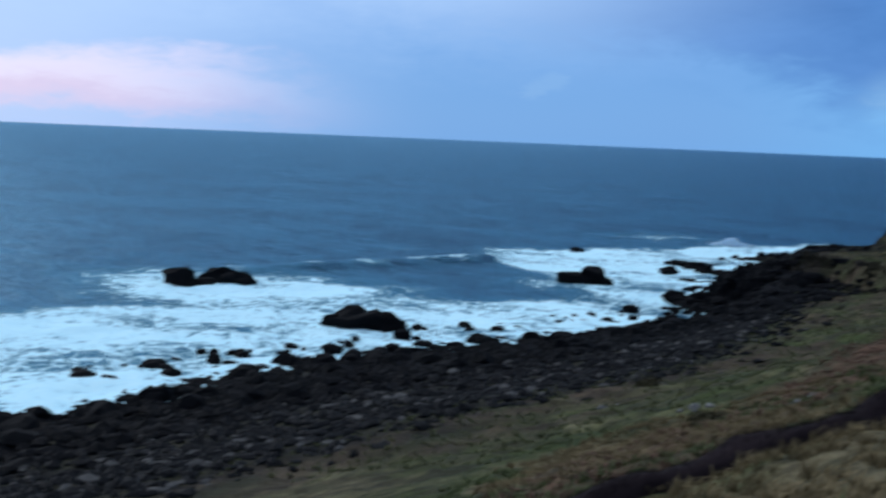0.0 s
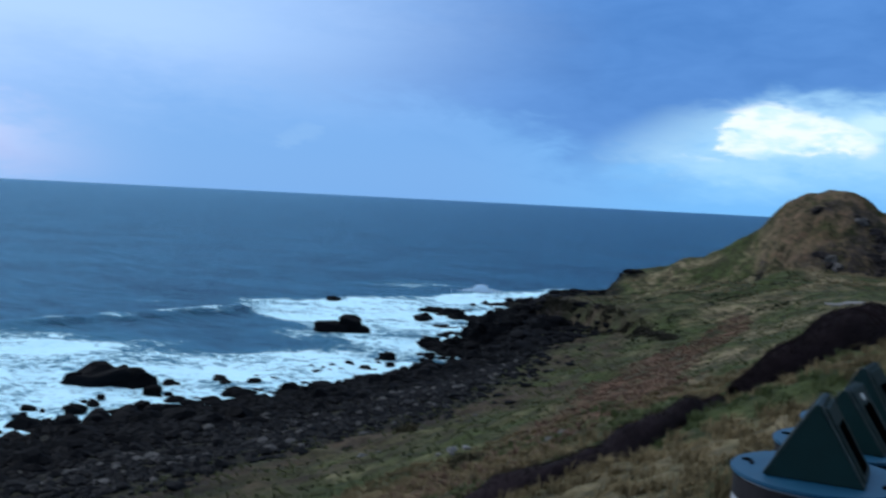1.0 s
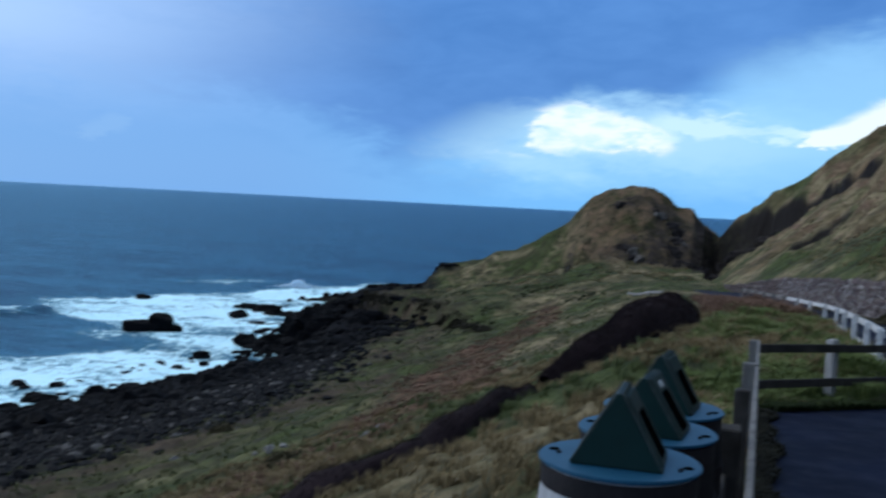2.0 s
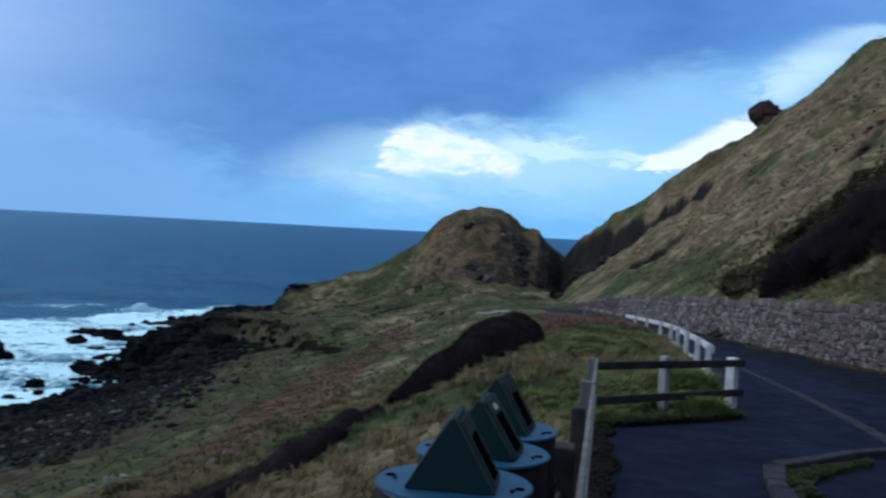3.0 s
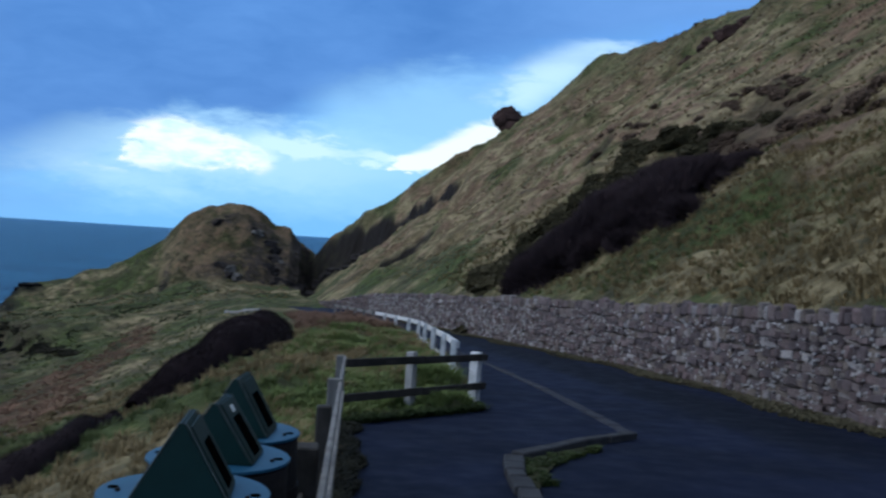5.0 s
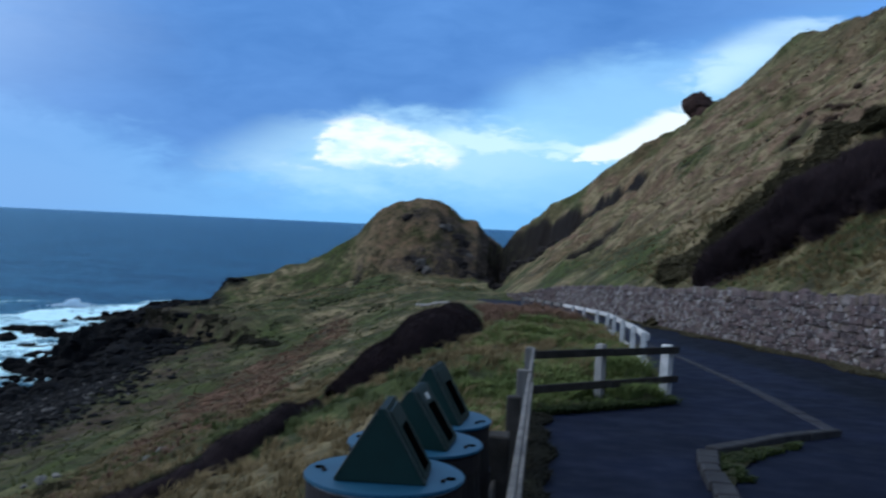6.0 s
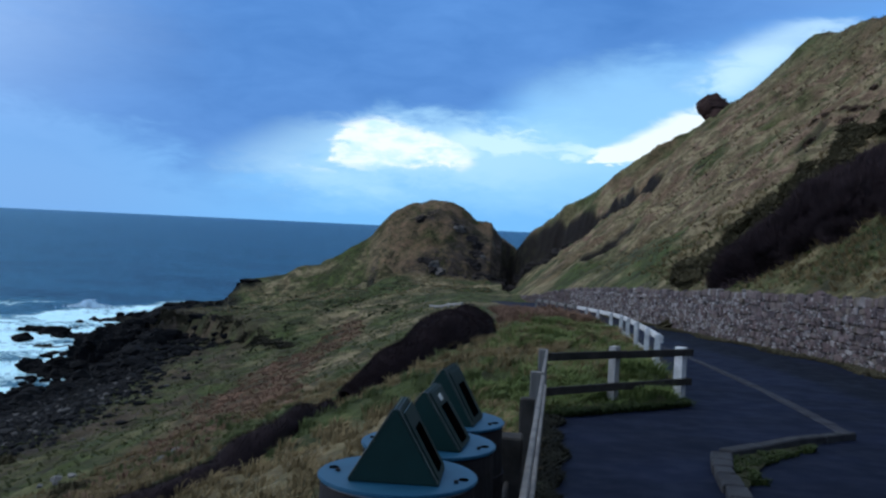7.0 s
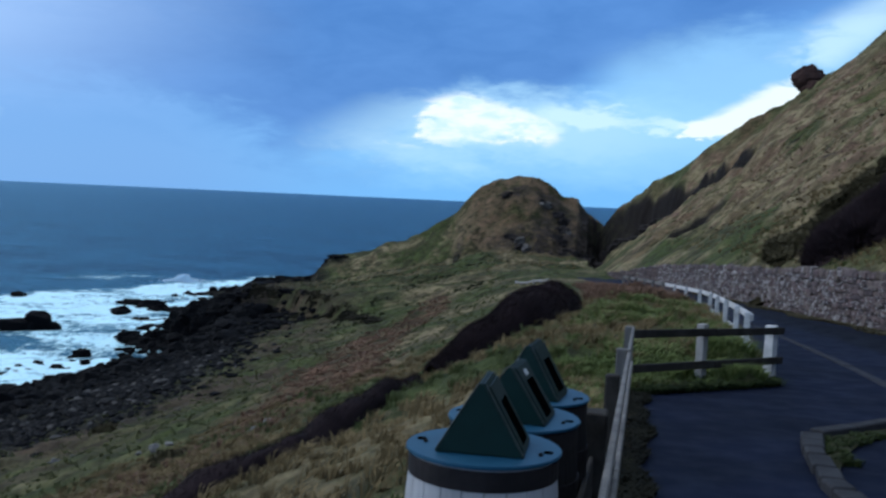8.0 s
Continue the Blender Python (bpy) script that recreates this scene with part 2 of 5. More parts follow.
def make_rock(name, lo, hi, pale=0.0, scale=3.0):
    m, t, b = material(name, 0.85)
    n, l, put, math_, mix, noise_, step, ramp = nodes_of(t)
    v = coords(t)
    info = n.new("ShaderNodeObjectInfo")
    geo = n.new("ShaderNodeNewGeometry")
    rnd = math_("FRACT", math_("ADD", info.outputs["Random"], geo.outputs["Random Per Island"]))
    g, s = noise_(v, scale, 6, 0.6), noise_(v, scale * 6, 5, 0.6)
    c = mix(math_("MULTIPLY", math_("ADD", g, rnd), 0.5), lo, hi)
    c = mix(math_("MULTIPLY", step(s, 0.55, 0.72), 0.35), c, tuple(min(1.0, x * 2.2) for x in hi))
    c = mix(math_("MULTIPLY", step(rnd, 0.9, 0.97), pale), c, (0.20, 0.19, 0.18))
    l.new(c, b.inputs["Base Color"])
    bumped(t, b, math_("ADD", g, math_("MULTIPLY", s, 0.4)), 0.8, 0.08)
    return m


def make_wall_stone():
    m, t, b = material("rubble_stone", 0.88)
    n, l, put, math_, mix, noise_, step, ramp = nodes_of(t)
    v = coords(t)
    info = n.new("ShaderNodeObjectInfo")
    geo = n.new("ShaderNodeNewGeometry")
    rnd = math_("FRACT", math_("ADD", math_("MULTIPLY", info.outputs["Random"], 7.3), math_("MULTIPLY", geo.outputs["Random Per Island"], 5.1)))
    c = ramp(rnd, (0.0, (0.056, 0.046, 0.052)), (0.25, (0.098, 0.080, 0.088)), (0.45, (0.130, 0.094, 0.096)),
             (0.65, (0.155, 0.128, 0.132)), (0.86, (0.135, 0.112, 0.095)), (0.95, (0.23, 0.215, 0.225)), (1.0, (0.36, 0.345, 0.35)))
    g, s = noise_(v, 6.0, 6, 0.65), noise_(v, 40.0, 4, 0.6)
    c = mix(step(g, 0.35, 0.7), mix(0.55, c, (0.03, 0.026, 0.026)), c)
    c = mix(math_("MULTIPLY", step(s, 0.6, 0.75), 0.3), c, (0.35, 0.34, 0.31))
    l.new(c, b.inputs["Base Color"])
    bumped(t, b, math_("ADD", g, math_("MULTIPLY", s, 0.5)), 0.8, 0.03)
    return m


def make_asphalt():
    m, t, b = material("worn_asphalt", 0.6)
    n, l, put, math_, mix, noise_, step, ramp = nodes_of(t)
    v = coords(t)
    g, s, w = noise_(v, 0.5, 5, 0.6), noise_(v, 60.0, 3, 0.7), noise_(v, 2.6, 5, 0.6)
    c = mix(step(g, 0.35, 0.65), (0.0024, 0.0038, 0.0120), (0.0054, 0.0080, 0.0230))
    c = mix(math_("MULTIPLY", attribute(t, "worn"), step(w, 0.2, 0.6, 0.55, 0.95)), c, (0.0014, 0.0021, 0.0058))
    c = mix(math_("MULTIPLY", step(s, 0.5, 0.8), 0.25), c, (0.012, 0.014, 0.021))
    b.inputs["Specular IOR Level"].default_value = 0.08
    b.inputs["Specular Tint"].default_value = (0.6, 0.78, 1.0, 1.0)
    l.new(c, b.inputs["Base Color"])
    l.new(step(w, 0.3, 0.7, 0.7, 0.9), b.inputs["Roughness"])
    bumped(t, b, math_("ADD", math_("MULTIPLY", s, 0.4), w), 0.35, 0.01)
    return m


def make_plain(name, lo, hi, rough=0.8, scale=6.0, bump=0.3, metal=0.0, stretch=(1, 1, 1)):
    m, t, b = material(name, rough, metal)
    n, l, put, math_, mix, noise_, step, ramp = nodes_of(t)
    k = n.new("ShaderNodeMapping")
    k.inputs["Scale"].default_value = stretch
    l.new(coords(t), k.inputs[0])
    geo = n.new("ShaderNodeNewGeometry")
    g, s = noise_(k.outputs[0], scale, 6, 0.6), noise_(k.outputs[0], scale * 7, 4, 0.6)
    f = math_("ADD", math_("MULTIPLY", step(g, 0.3, 0.7), 0.55), math_("ADD", math_("MULTIPLY", s, 0.3), math_("MULTIPLY", geo.outputs["Random Per Island"], 0.25)), clamp=True)
    l.new(mix(f, lo, hi), b.inputs["Base Color"])
    bumped(t, b, math_("ADD", g, math_("MULTIPLY", s, 0.5)), bump, 0.02)
    return m


TURF = make_ground()
SEA = make_water()
BASALT = make_rock("wet_basalt", (0.0018, 0.0021, 0.0028), (0.0075, 0.0080, 0.0094), 0.0, 1.2)
BASALT.node_tree.nodes["Principled BSDF"].inputs["Specular IOR Level"].default_value = 0.04
COBBLE = make_rock("beach_boulders", (0.0015, 0.0019, 0.0026), (0.0096, 0.0102, 0.0120), 0.40, 2.0)
PALE = make_rock("lichened_stone", (0.05, 0.05, 0.052), (0.23, 0.225, 0.22), 0.2, 3.0)
MOUNDROCK = make_rock("weathered_grey_rock", (0.009, 0.008, 0.0085), (0.048, 0.041, 0.040), 0.5, 1.2)
REDROCK = make_rock("red_basalt", (0.016, 0.010, 0.009), (0.055, 0.031, 0.027), 0.0, 1.5)
WALLSTONE = make_wall_stone()
CHIP = make_rock("pale_pinning_stone", (0.10, 0.095, 0.10), (0.36, 0.35, 0.36), 0.5, 6.0)
MORTAR = make_plain("shadowed_joint_earth", (0.03, 0.027, 0.026), (0.08, 0.07, 0.065), 0.95, 8.0)
ASPHALT = make_asphalt()
KERB = make_plain("kerb_stone", (0.009, 0.010, 0.013), (0.040, 0.042, 0.048), 0.85, 5.0)
OLDWOOD = make_plain("weathered_fence_wood", (0.055, 0.055, 0.055), (0.185, 0.183, 0.18), 0.8, 5.0, 0.4, 0.0, (1, 1, 0.2))
PALEWOOD = make_plain("silvered_fence_wood", (0.10, 0.10, 0.10), (0.33, 0.33, 0.33), 0.8, 5.0, 0.4, 0.0, (1, 1, 0.2))
# dark timber; on the low boards its depth also stands for shade
DARKWOOD = make_plain("dark_and_shaded_wood", (0.010, 0.0095, 0.009), (0.044, 0.041, 0.038), 0.8, 5.0, 0.4)
WHITEWOOD = make_plain("flaking_white_paint", (0.24, 0.25, 0.26), (0.58, 0.60, 0.62), 0.7, 7.0, 0.3)
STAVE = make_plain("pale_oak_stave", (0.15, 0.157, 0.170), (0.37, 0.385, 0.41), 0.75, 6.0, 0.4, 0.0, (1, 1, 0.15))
# same staves as above, with the shade beside the fence put into the colour
SHADESTAVE = make_plain("shaded_oak_stave", (0.004, 0.004, 0.0045), (0.016, 0.015, 0.016), 0.75, 6.0, 0.4, 0.0, (1, 1, 0.15))
HOOP = make_plain("dark_iron_hoop", (0.006, 0.006, 0.008), (0.020, 0.018, 0.020), 0.7, 9.0, 0.2, 0.0)
GREENPAINT = make_plain("dark_green_paint", (0.0010, 0.0125, 0.0115), (0.0025, 0.021, 0.0195), 0.5, 7.0, 0.08)
GREENPAINT.node_tree.nodes["Principled BSDF"].inputs["Specular IOR Level"].default_value = 0.22
WORNEDGE = make_plain("chipped_paint_edge", (0.001, 0.012, 0.012), (0.07, 0.09, 0.088), 0.6, 30.0, 0.2)
LIDPAINT = make_plain("blue_green_lid_paint", (0.006, 0.044, 0.090), (0.013, 0.070, 0.128), 0.5, 6.0, 0.05)
LIDPAINT.node_tree.nodes["Principled BSDF"].inputs["Specular IOR Level"].default_value = 0.22
VOID = make_plain("dark_slot", (0.001, 0.001, 0.001), (0.002, 0.002, 0.002), 1.0)
VOID.node_tree.nodes["Principled BSDF"].inputs["Specular IOR Level"].default_value = 0.0
SEAM = make_plain("flush_kerb_line", (0.011, 0.013, 0.020), (0.036, 0.038, 0.048), 0.9, 3.0)
STICKER = make_plain("faded_sticker", (0.35, 0.38, 0.38), (0.6, 0.62, 0.62), 0.5)
TWIG = make_plain("bare_thorn_twigs", (0.0075, 0.0052, 0.0066), (0.0215, 0.0142, 0.0170), 0.95, 1.5, 0.1)
THORN = make_plain("grey_brown_thorn_twigs", (0.0135, 0.0096, 0.0113), (0.052, 0.036, 0.041), 0.95, 0.7, 0.1)
GORSE = make_plain("dark_gorse", (0.013, 0.0118, 0.0064), (0.048, 0.042, 0.022), 0.95, 1.5, 0.1)
HEATHER = make_plain("brown_heather", (0.026, 0.018, 0.013), (0.095, 0.065, 0.048), 0.95, 1.5, 0.1)
BLADE = make_plain("straw_grass_blades", (0.064, 0.050, 0.023), (0.215, 0.162, 0.084), 0.85, 0.7)
LUSH = make_plain("green_grass_blades", (0.036, 0.050, 0.016), (0.098, 0.116, 0.045), 0.8, 0.9)
SHOREGRASS = make_plain("olive_slope_grass", (0.034, 0.043, 0.016), (0.102, 0.110, 0.045), 0.85, 0.9)
VERDANT = make_plain("fresh_verge_grass", (0.046, 0.074, 0.018), (0.148, 0.178, 0.062), 0.8, 0.9)
# verge grass with the shade near the ground put into its colour
SHADEGRASS = make_plain("shaded_verge_grass", (0.009, 0.015, 0.005), (0.038, 0.054, 0.017), 0.85, 0.9)
WALLFOOT = make_plain("dull_roadside_grass", (0.040, 0.040, 0.022), (0.110, 0.096, 0.062), 0.9, 0.9)
HEATH = make_plain("dead_bracken", (0.072, 0.042, 0.029), (0.172, 0.104, 0.071), 0.9, 0.9)
DARKHEATH = make_plain("dark_wet_heather", (0.013, 0.0125, 0.0090), (0.044, 0.040, 0.027), 0.95, 1.2, 0.1)
TUSSOCKSHADE = make_plain("shaded_tussock_grass", (0.012, 0.017, 0.009), (0.040, 0.050, 0.026), 0.9, 0.9)
WEEDS = make_plain("near_black_weeds", (0.003, 0.0035, 0.0025), (0.013, 0.0135, 0.008), 0.9, 0.9)
SPRAY = make_plain("sea_spray", (0.55, 0.74, 0.88), (0.70, 0.86, 0.96), 0.9)

# ---------------------------------------------------------------- shape of the land
RNG = np.random.default_rng(7)
LATTICE = RNG.random((256, 256))


def vnoise(x, y):
    """Smooth value noise, -1 to 1."""
    xi, yi = np.floor(x).astype(int), np.floor(y).astype(int)
    fx, fy = x - xi, y - yi
    fx, fy = fx * fx * (3 - 2 * fx), fy * fy * (3 - 2 * fy)
    g = lambda i, j: LATTICE[i % 256, j % 256]
    a = g(xi, yi) * (1 - fx) + g(xi + 1, yi) * fx
    b = g(xi, yi + 1) * (1 - fx) + g(xi + 1, yi + 1) * fx
    return 2 * (a * (1 - fy) + b * fy) - 1


def fbm(x, y, octaves=4, gain=0.5):
    s, k, total = 0.0, 1.0, 0.0
    for o in range(octaves):
        s = s + k * vnoise(x * 2 ** o + 17.3 * o, y * 2 ** o + 5.1 * o)
        total += k
        k *= gain
    return s / total


def smooth(v, lo, hi):
    f = np.clip((v - lo) / (hi - lo), 0, 1)
    return f * f * (3 - 2 * f)


def line(y, *knots):
    """A line over the plan: x (or height) as a function of y."""
    ky, kx = zip(*knots)
    return np.interp(y, ky, kx)


def road_z(y):
    return EYE - 1.7 - line(y, (-60, -3.48), (95, 5.5), (130, 6.9), (170, 7.6), (260, 9.0))


def wall_x(y):
    return line(y, (-60, 9.0), (10, 9.0), (15, 9.25), (22, 9.6), (29, 9.55), (37, 9.0), (55, 8.2), (70, 7.3), (85, 6.0), (100, 4.2), (115, 3.2), (135, 2.6), (180, 3.0), (260, 6))


def road_left(y):
    return line(y, (-60, -1.2), (2, -1.0), (5.5, 0.35), (12.6, 0.9), (14.7, 3.15), (20, 3.7), (30, 4.5), (37, 4.3), (55, 3.3), (70, 2.3), (85, 0.9), (100, -1.0), (115, -3.0), (150, -9), (260, -9))


def brow_x(y):
    return line(y, (-60, -1.5), (8, -1.1), (20, -0.8), (32, 0.2), (45, 0.8), (60, 0.2), (85, -2.0), (110, -6.0), (150, -14), (260, -14))


def beach_x(y):
    return line(y, (-60, -34), (20, -32), (41, -30), (56, -26.5), (68, -27), (80, -28.5), (97, -33.5), (130, -42), (160, -47), (190, -49), (260, -50))


def shore_x(y):
    return line(y, (-60, -58), (28, -56), (50, -55), (64, -51), (76, -47), (91, -42), (97, -40), (100, -40.5), (102, -43), (104.5, -45.5), (116, -47), (129, -52.5), (154, -58), (178, -60), (200, -52), (225, -10), (260, 30))


def crest_x(y):
    return line(y, (-60, 62), (40, 55), (75, 49), (91, 43), (107, 42), (124, 39), (136, 34), (147, 30), (153, 22.5), (164, 13.5), (180, 5.5), (200, 10), (260, 40))


def crest_z(y):
    return EYE + line(y, (-60, 34), (40, 30), (75, 27.5), (91, 24.4), (107, 25), (124, 25.2), (130, 22.2), (134, 20.2), (137, 19.0), (144, 17.1), (149, 15.2), (152, 12.3), (156, 9.3), (160, 5.9), (163, 5.0), (168, 3.0), (180, -3.4), (195, -8), (260, -8))


def land(x, y, rough=True):
    """Height of the ground at plan points."""
    x, y = np.asarray(x, float), np.asarray(y, float)
    zr, xw = road_z(y), wall_x(y)
    xb, xt, xs = brow_x(y), beach_x(y), shore_x(y)
    top = line(y, (-60, 4.0), (118, 4.0), (150, 2.6), (172, 1.0), (260, 1.0))
    f = np.clip((xb - x) / np.maximum(xb - xt, 1), 0, 1)
    f = 1 - (1 - f) ** 1.35
    bank = zr + (top - zr) * f
    g = np.clip((xt - x) / np.maximum(xt - xs, 1), 0, 1)
    beach = top - (top + 0.3) * g ** 0.85
    deep = -0.3 - np.maximum(xs - x, 0) * 0.12
    z = np.where(x > xt, bank, np.where(x > xs, beach, np.maximum(deep, -6)))
    # hillside above the road wall
    wall_top = zr + 1.75 * smooth(110 - y, 0, 40)
    xc, zc = crest_x(y), crest_z(y)
    h = np.clip((x - xw - 0.45) / np.maximum(xc - xw, 1), 0, None)
    hill = np.where(h < 1, wall_top + (zc - wall_top) * h, zc + (x - xc) * 0.12)
    z = np.where(x > xw + 0.2, zr + (hill - zr) * smooth(x, xw + 0.2, xw + 0.45), z)
    # the spur that ends in the round mound
    ridge = EYE + np.interp(x, (-66, -61, -50, -46.8, -46.0, -44.4, -38, -35, -31.6, -27.4, -23.3, -21.2, -20, -19, -17.2, -14, -10.3, -6.6, -4.5, -1.7, 0.9, 2, 3.2, 4.8, 8),
                            (-19.5, -17.9, -17.0, -16.0, -13.2, -12.4, -11.6, -9.9, -9.0, -7.4, -4.6, -2.8, -0.8, 0.4, 2.2, 3.3, 4.1, 3.9, 2.8, 0.8, 0.5, -0.8, -2.1, -3.3, -5))
    front = np.interp(x, (-60, -40, -20, 5), (0.45, 0.30, 0.75, 0.75))
    dy = y - 184
    spur = ridge - np.where(dy < 0, np.maximum(-dy - 1.5, 0) * front, np.maximum(dy - 3, 0) * 0.8)
    near = smooth(y, 120, 150) * smooth(9 - x, 0, 4)
    z = np.where(near > 0, np.maximum(z, z + (spur - z) * near), z)
    z = np.where((y > 187) & (x < 12), np.minimum(z, np.maximum(spur, -4)), z)
    d = scarp_side(x, y)
    z = z + 1.5 * smooth(d, -0.7, 0.6) * (1 - smooth(d, 3, 15)) * scarp_span(x, y) - 0.5 * smooth(d, -6, -1) * (1 - smooth(d, -0.7, 0.2)) * scarp_span(x, y)
    if rough:
        r = on_road(x, y)
        lump = 0.17 * fbm(x * 0.9, y * 0.9, 3) + 0.16 * fbm(x * 0.22, y * 0.22, 3)
        slope = smooth(x, xw + 1, xw + 6)
        hump = smooth(y, 13.5, 17) * (1 - smooth(y, 40, 60)) * smooth(x, brow_x(y) - 0.5, brow_x(y) + 1.5) * (1 - smooth(x, road_left(y) - 0.45, road_left(y) - 0.05))
        lump = lump + hump * 0.36 + 0.22 * smooth(y, 8, 12) * (1 - smooth(y, 40, 55)) * smooth(xb - 12 - x, 0, -5) * (x < road_left(y)) * np.abs(fbm(x * 1.3 + 4, y * 1.0, 2))
        lump = lump + slope * (0.8 * fbm(x * 0.09 + 3, y * 0.06, 4) + 0.55 * fbm(x * 0.45, y * 0.25, 3) + 0.22 * fbm(x * 0.75 + 8, y * 0.6, 2) + 0.3 * fbm(x * 0.42 + y * 0.13, y * 0.035, 3))
        wob = 5 * fbm(x * 0.08, y * 0.05 + 11, 3)
        rib = fbm(x * 0.045 + 2, (y + wob) * 0.16, 3)
        lump = lump + slope * smooth(y, 20, 45) * (1 - 0.8 * smooth(h, 0.82, 0.98)) * (1.1 * rib - 0.9 * smooth(fbm(x * 0.10 + 6, (y + wob) * 0.30, 3), 0.22, 0.5))
        mound = smooth(y, 160, 170) * smooth(x, -23, -18) * (x < 6)
        lump = lump + mound * (0.5 * np.abs(fbm(x * 0.28 + 3, y * 0.28, 3)) + 0.5 * np.abs(fbm(x * 0.7, y * 0.6 + 5, 3)) * (1 - smooth(y, 178, 183)) - 0.3)
        brae = smooth(y, 16, 30) * (1 - smooth(y, 90, 120)) * smooth(xb - 2.5 - x, 0, 3) * smooth(x - xt, 0, 3)
        lump = lump + brae * (0.45 * fbm(x * 0.22 + 6, y * 0.22, 3) + 0.35 * np.abs(fbm(x * 0.6, y * 0.5 + 3, 3)))
        far = smooth(y, 60, 120) * (x < xw)
        lump = lump + far * (0.75 * fbm(x * 0.16, y * 0.16, 4) + 0.45 * fbm(x * 0.5 + 4, y * 0.4, 3))
        crag = rock_mask(x, y)
        lump = lump + crag * (1.1 * np.abs(fbm(x * 0.3, y * 0.3, 4)) + 0.4 * np.abs(fbm(x * 1.1, y * 1.1, 2)))
        lump = lump - scar_depth(x, y) * (x > xw) - gully_mask(x, y) * (0.4 + 0.5 * fbm(x * 0.5, y * 0.3, 3))
        z = z + lump * (1 - r)
    return z


def scarp_side(x, y):
    """Distance from the broken edge of the grassy terrace behind the point."""
    return 0.82 * (x - line(y, (80, -13.5), (85, -17), (98, -24.5), (111.5, -33.8), (121, -42.5), (130, -50))) + 1.1 * fbm(x * 0.22, y * 0.22, 3)


def scarp_span(x, y):
    return smooth(y, 88, 99) * (1 - smooth(y, 122, 132))


def on_road(x, y):
    return smooth(x, road_left(y) - 0.25, road_left(y) + 0.05) * (1 - smooth(x, wall_x(y) + 0.1, wall_x(y) + 0.5)) * (y < 91)


def spot(x, y, cx, cy, rx, ry, soft=0.4, turn=0.0):
    c, s = math.cos(radians(turn)), math.sin(radians(turn))
    u, v = (x - cx) * c + (y - cy) * s, -(x - cx) * s + (y - cy) * c
    q = np.sqrt((u / rx) ** 2 + (v / ry) ** 2) + 0.25 * fbm(x * 0.25 + 9, y * 0.25, 3)
    return 1 - smooth(q, 1 - soft, 1 + soft)


def rock_mask(x, y):
    tip = spot(x, y, -53, 132, 13, 34, 0.25, 14)
    crags = np.maximum(spot(x, y, -6, 172, 8, 4, 0.4), spot(x, y, -2, 180, 5, 5, 0.4))
    crags = np.maximum(crags, 0.8 * spot(x, y, -10.5, 180.5, 2.2, 2.2, 0.4))
    crags = crags * np.clip(0.55 + 1.1 * fbm(x * 0.35, y * 0.35, 3), 0, 1)
    ledge = np.maximum(spot(x, y, -44, 179.5, 3, 2, 0.4), spot(x, y, -53, 176, 8, 5, 0.3))
    band = np.exp(-(scarp_side(x, y) / 1.9) ** 2) * scarp_span(x, y) * np.clip(0.95 + 1.2 * fbm(x * 0.3 + 7, y * 0.3, 3), 0, 1)
    band = np.maximum(band, spot(x, y, -42, 120, 5, 4, 0.4, -20))
    return np.clip(np.maximum.reduce([tip, 0.85 * crags, ledge, 0.45 * band]), 0, 1)


def scar_edge(x, y):
    """The long scar: where its far bank stands, by x, and how high that bank is."""
    far = line(x, (0, 186), (4.8, 181), (8, 172), (12.7, 160), (13.6, 155.5), (15.8, 148), (18, 136), (19.3, 124), (20.5, 117), (24, 105)) - 2.0 + 0.5 * fbm(x * 0.6, y * 0.0, 2)
    return far, line(x, (1, 0), (3, 3.2), (5, 4.2), (8, 3.9), (12.7, 3.3), (15.8, 2.7), (18, 1.9), (20, 0.8), (21.2, 0)) * (1 + 0.12 * fbm(x * 0.7 + 4, y * 0.0, 2))


def short_scar_edge(x, y):
    far = 98.4 + 0.5 * fbm(x * 1.3 + 8, y * 0.0, 2)
    return far, line(x, (8.6, 0), (10, 0.8), (12, 1.2), (14, 0.7), (15.2, 0))


def trench(x, y, edge, run, bank):
    """Depth below the slope: a ramp down to a steep far bank; and how bare it is."""
    far, deep = edge(x, y)
    f = np.clip((y - far + run) / run, 0, 1)
    return deep * f * (1 - smooth(y - far, -0.5, bank)), smooth(y - far, -2.2 - 1.6 * deep, -0.8 - 0.8 * deep) * (1 - smooth(y - far, bank, bank * 1.5)) * smooth(deep, 0.1, 0.7)


def scar_depth(x, y):
    return trench(x, y, scar_edge, 60, 4.0)[0] + trench(x, y, short_scar_edge, 30, 1.2)[0]


def gully_mask(x, y):
    """Dark earth scars on the hillside."""
    a = np.maximum(trench(x, y, scar_edge, 60, 4.0)[1], trench(x, y, short_scar_edge, 30, 1.2)[1])
    a = np.maximum(a, spot(x, y, 3.2, 168, 2.4, 14, 0.3))
    c = np.maximum(spot(x, y, 22.6, 101.5, 1.5, 1.2, 0.3, 10), np.maximum(spot(x, y, 18.6, 74.4, 1.0, 0.8, 0.3, 10), spot(x, y, 22.5, 70.3, 1.2, 0.7, 0.3, 20)))
    c = np.maximum(c, np.maximum(spot(x, y, 19.6, 42.0, 2.2, 0.45, 0.3, 25), spot(x, y, 22.6, 40.9, 2.2, 0.4, 0.3, 30)))
    c = np.maximum(c, spot(x, y, 28.0, 53.5, 1.8, 0.5, 0.3, 3))
    return np.clip(np.maximum(a, 0.85 * c), 0, 1)


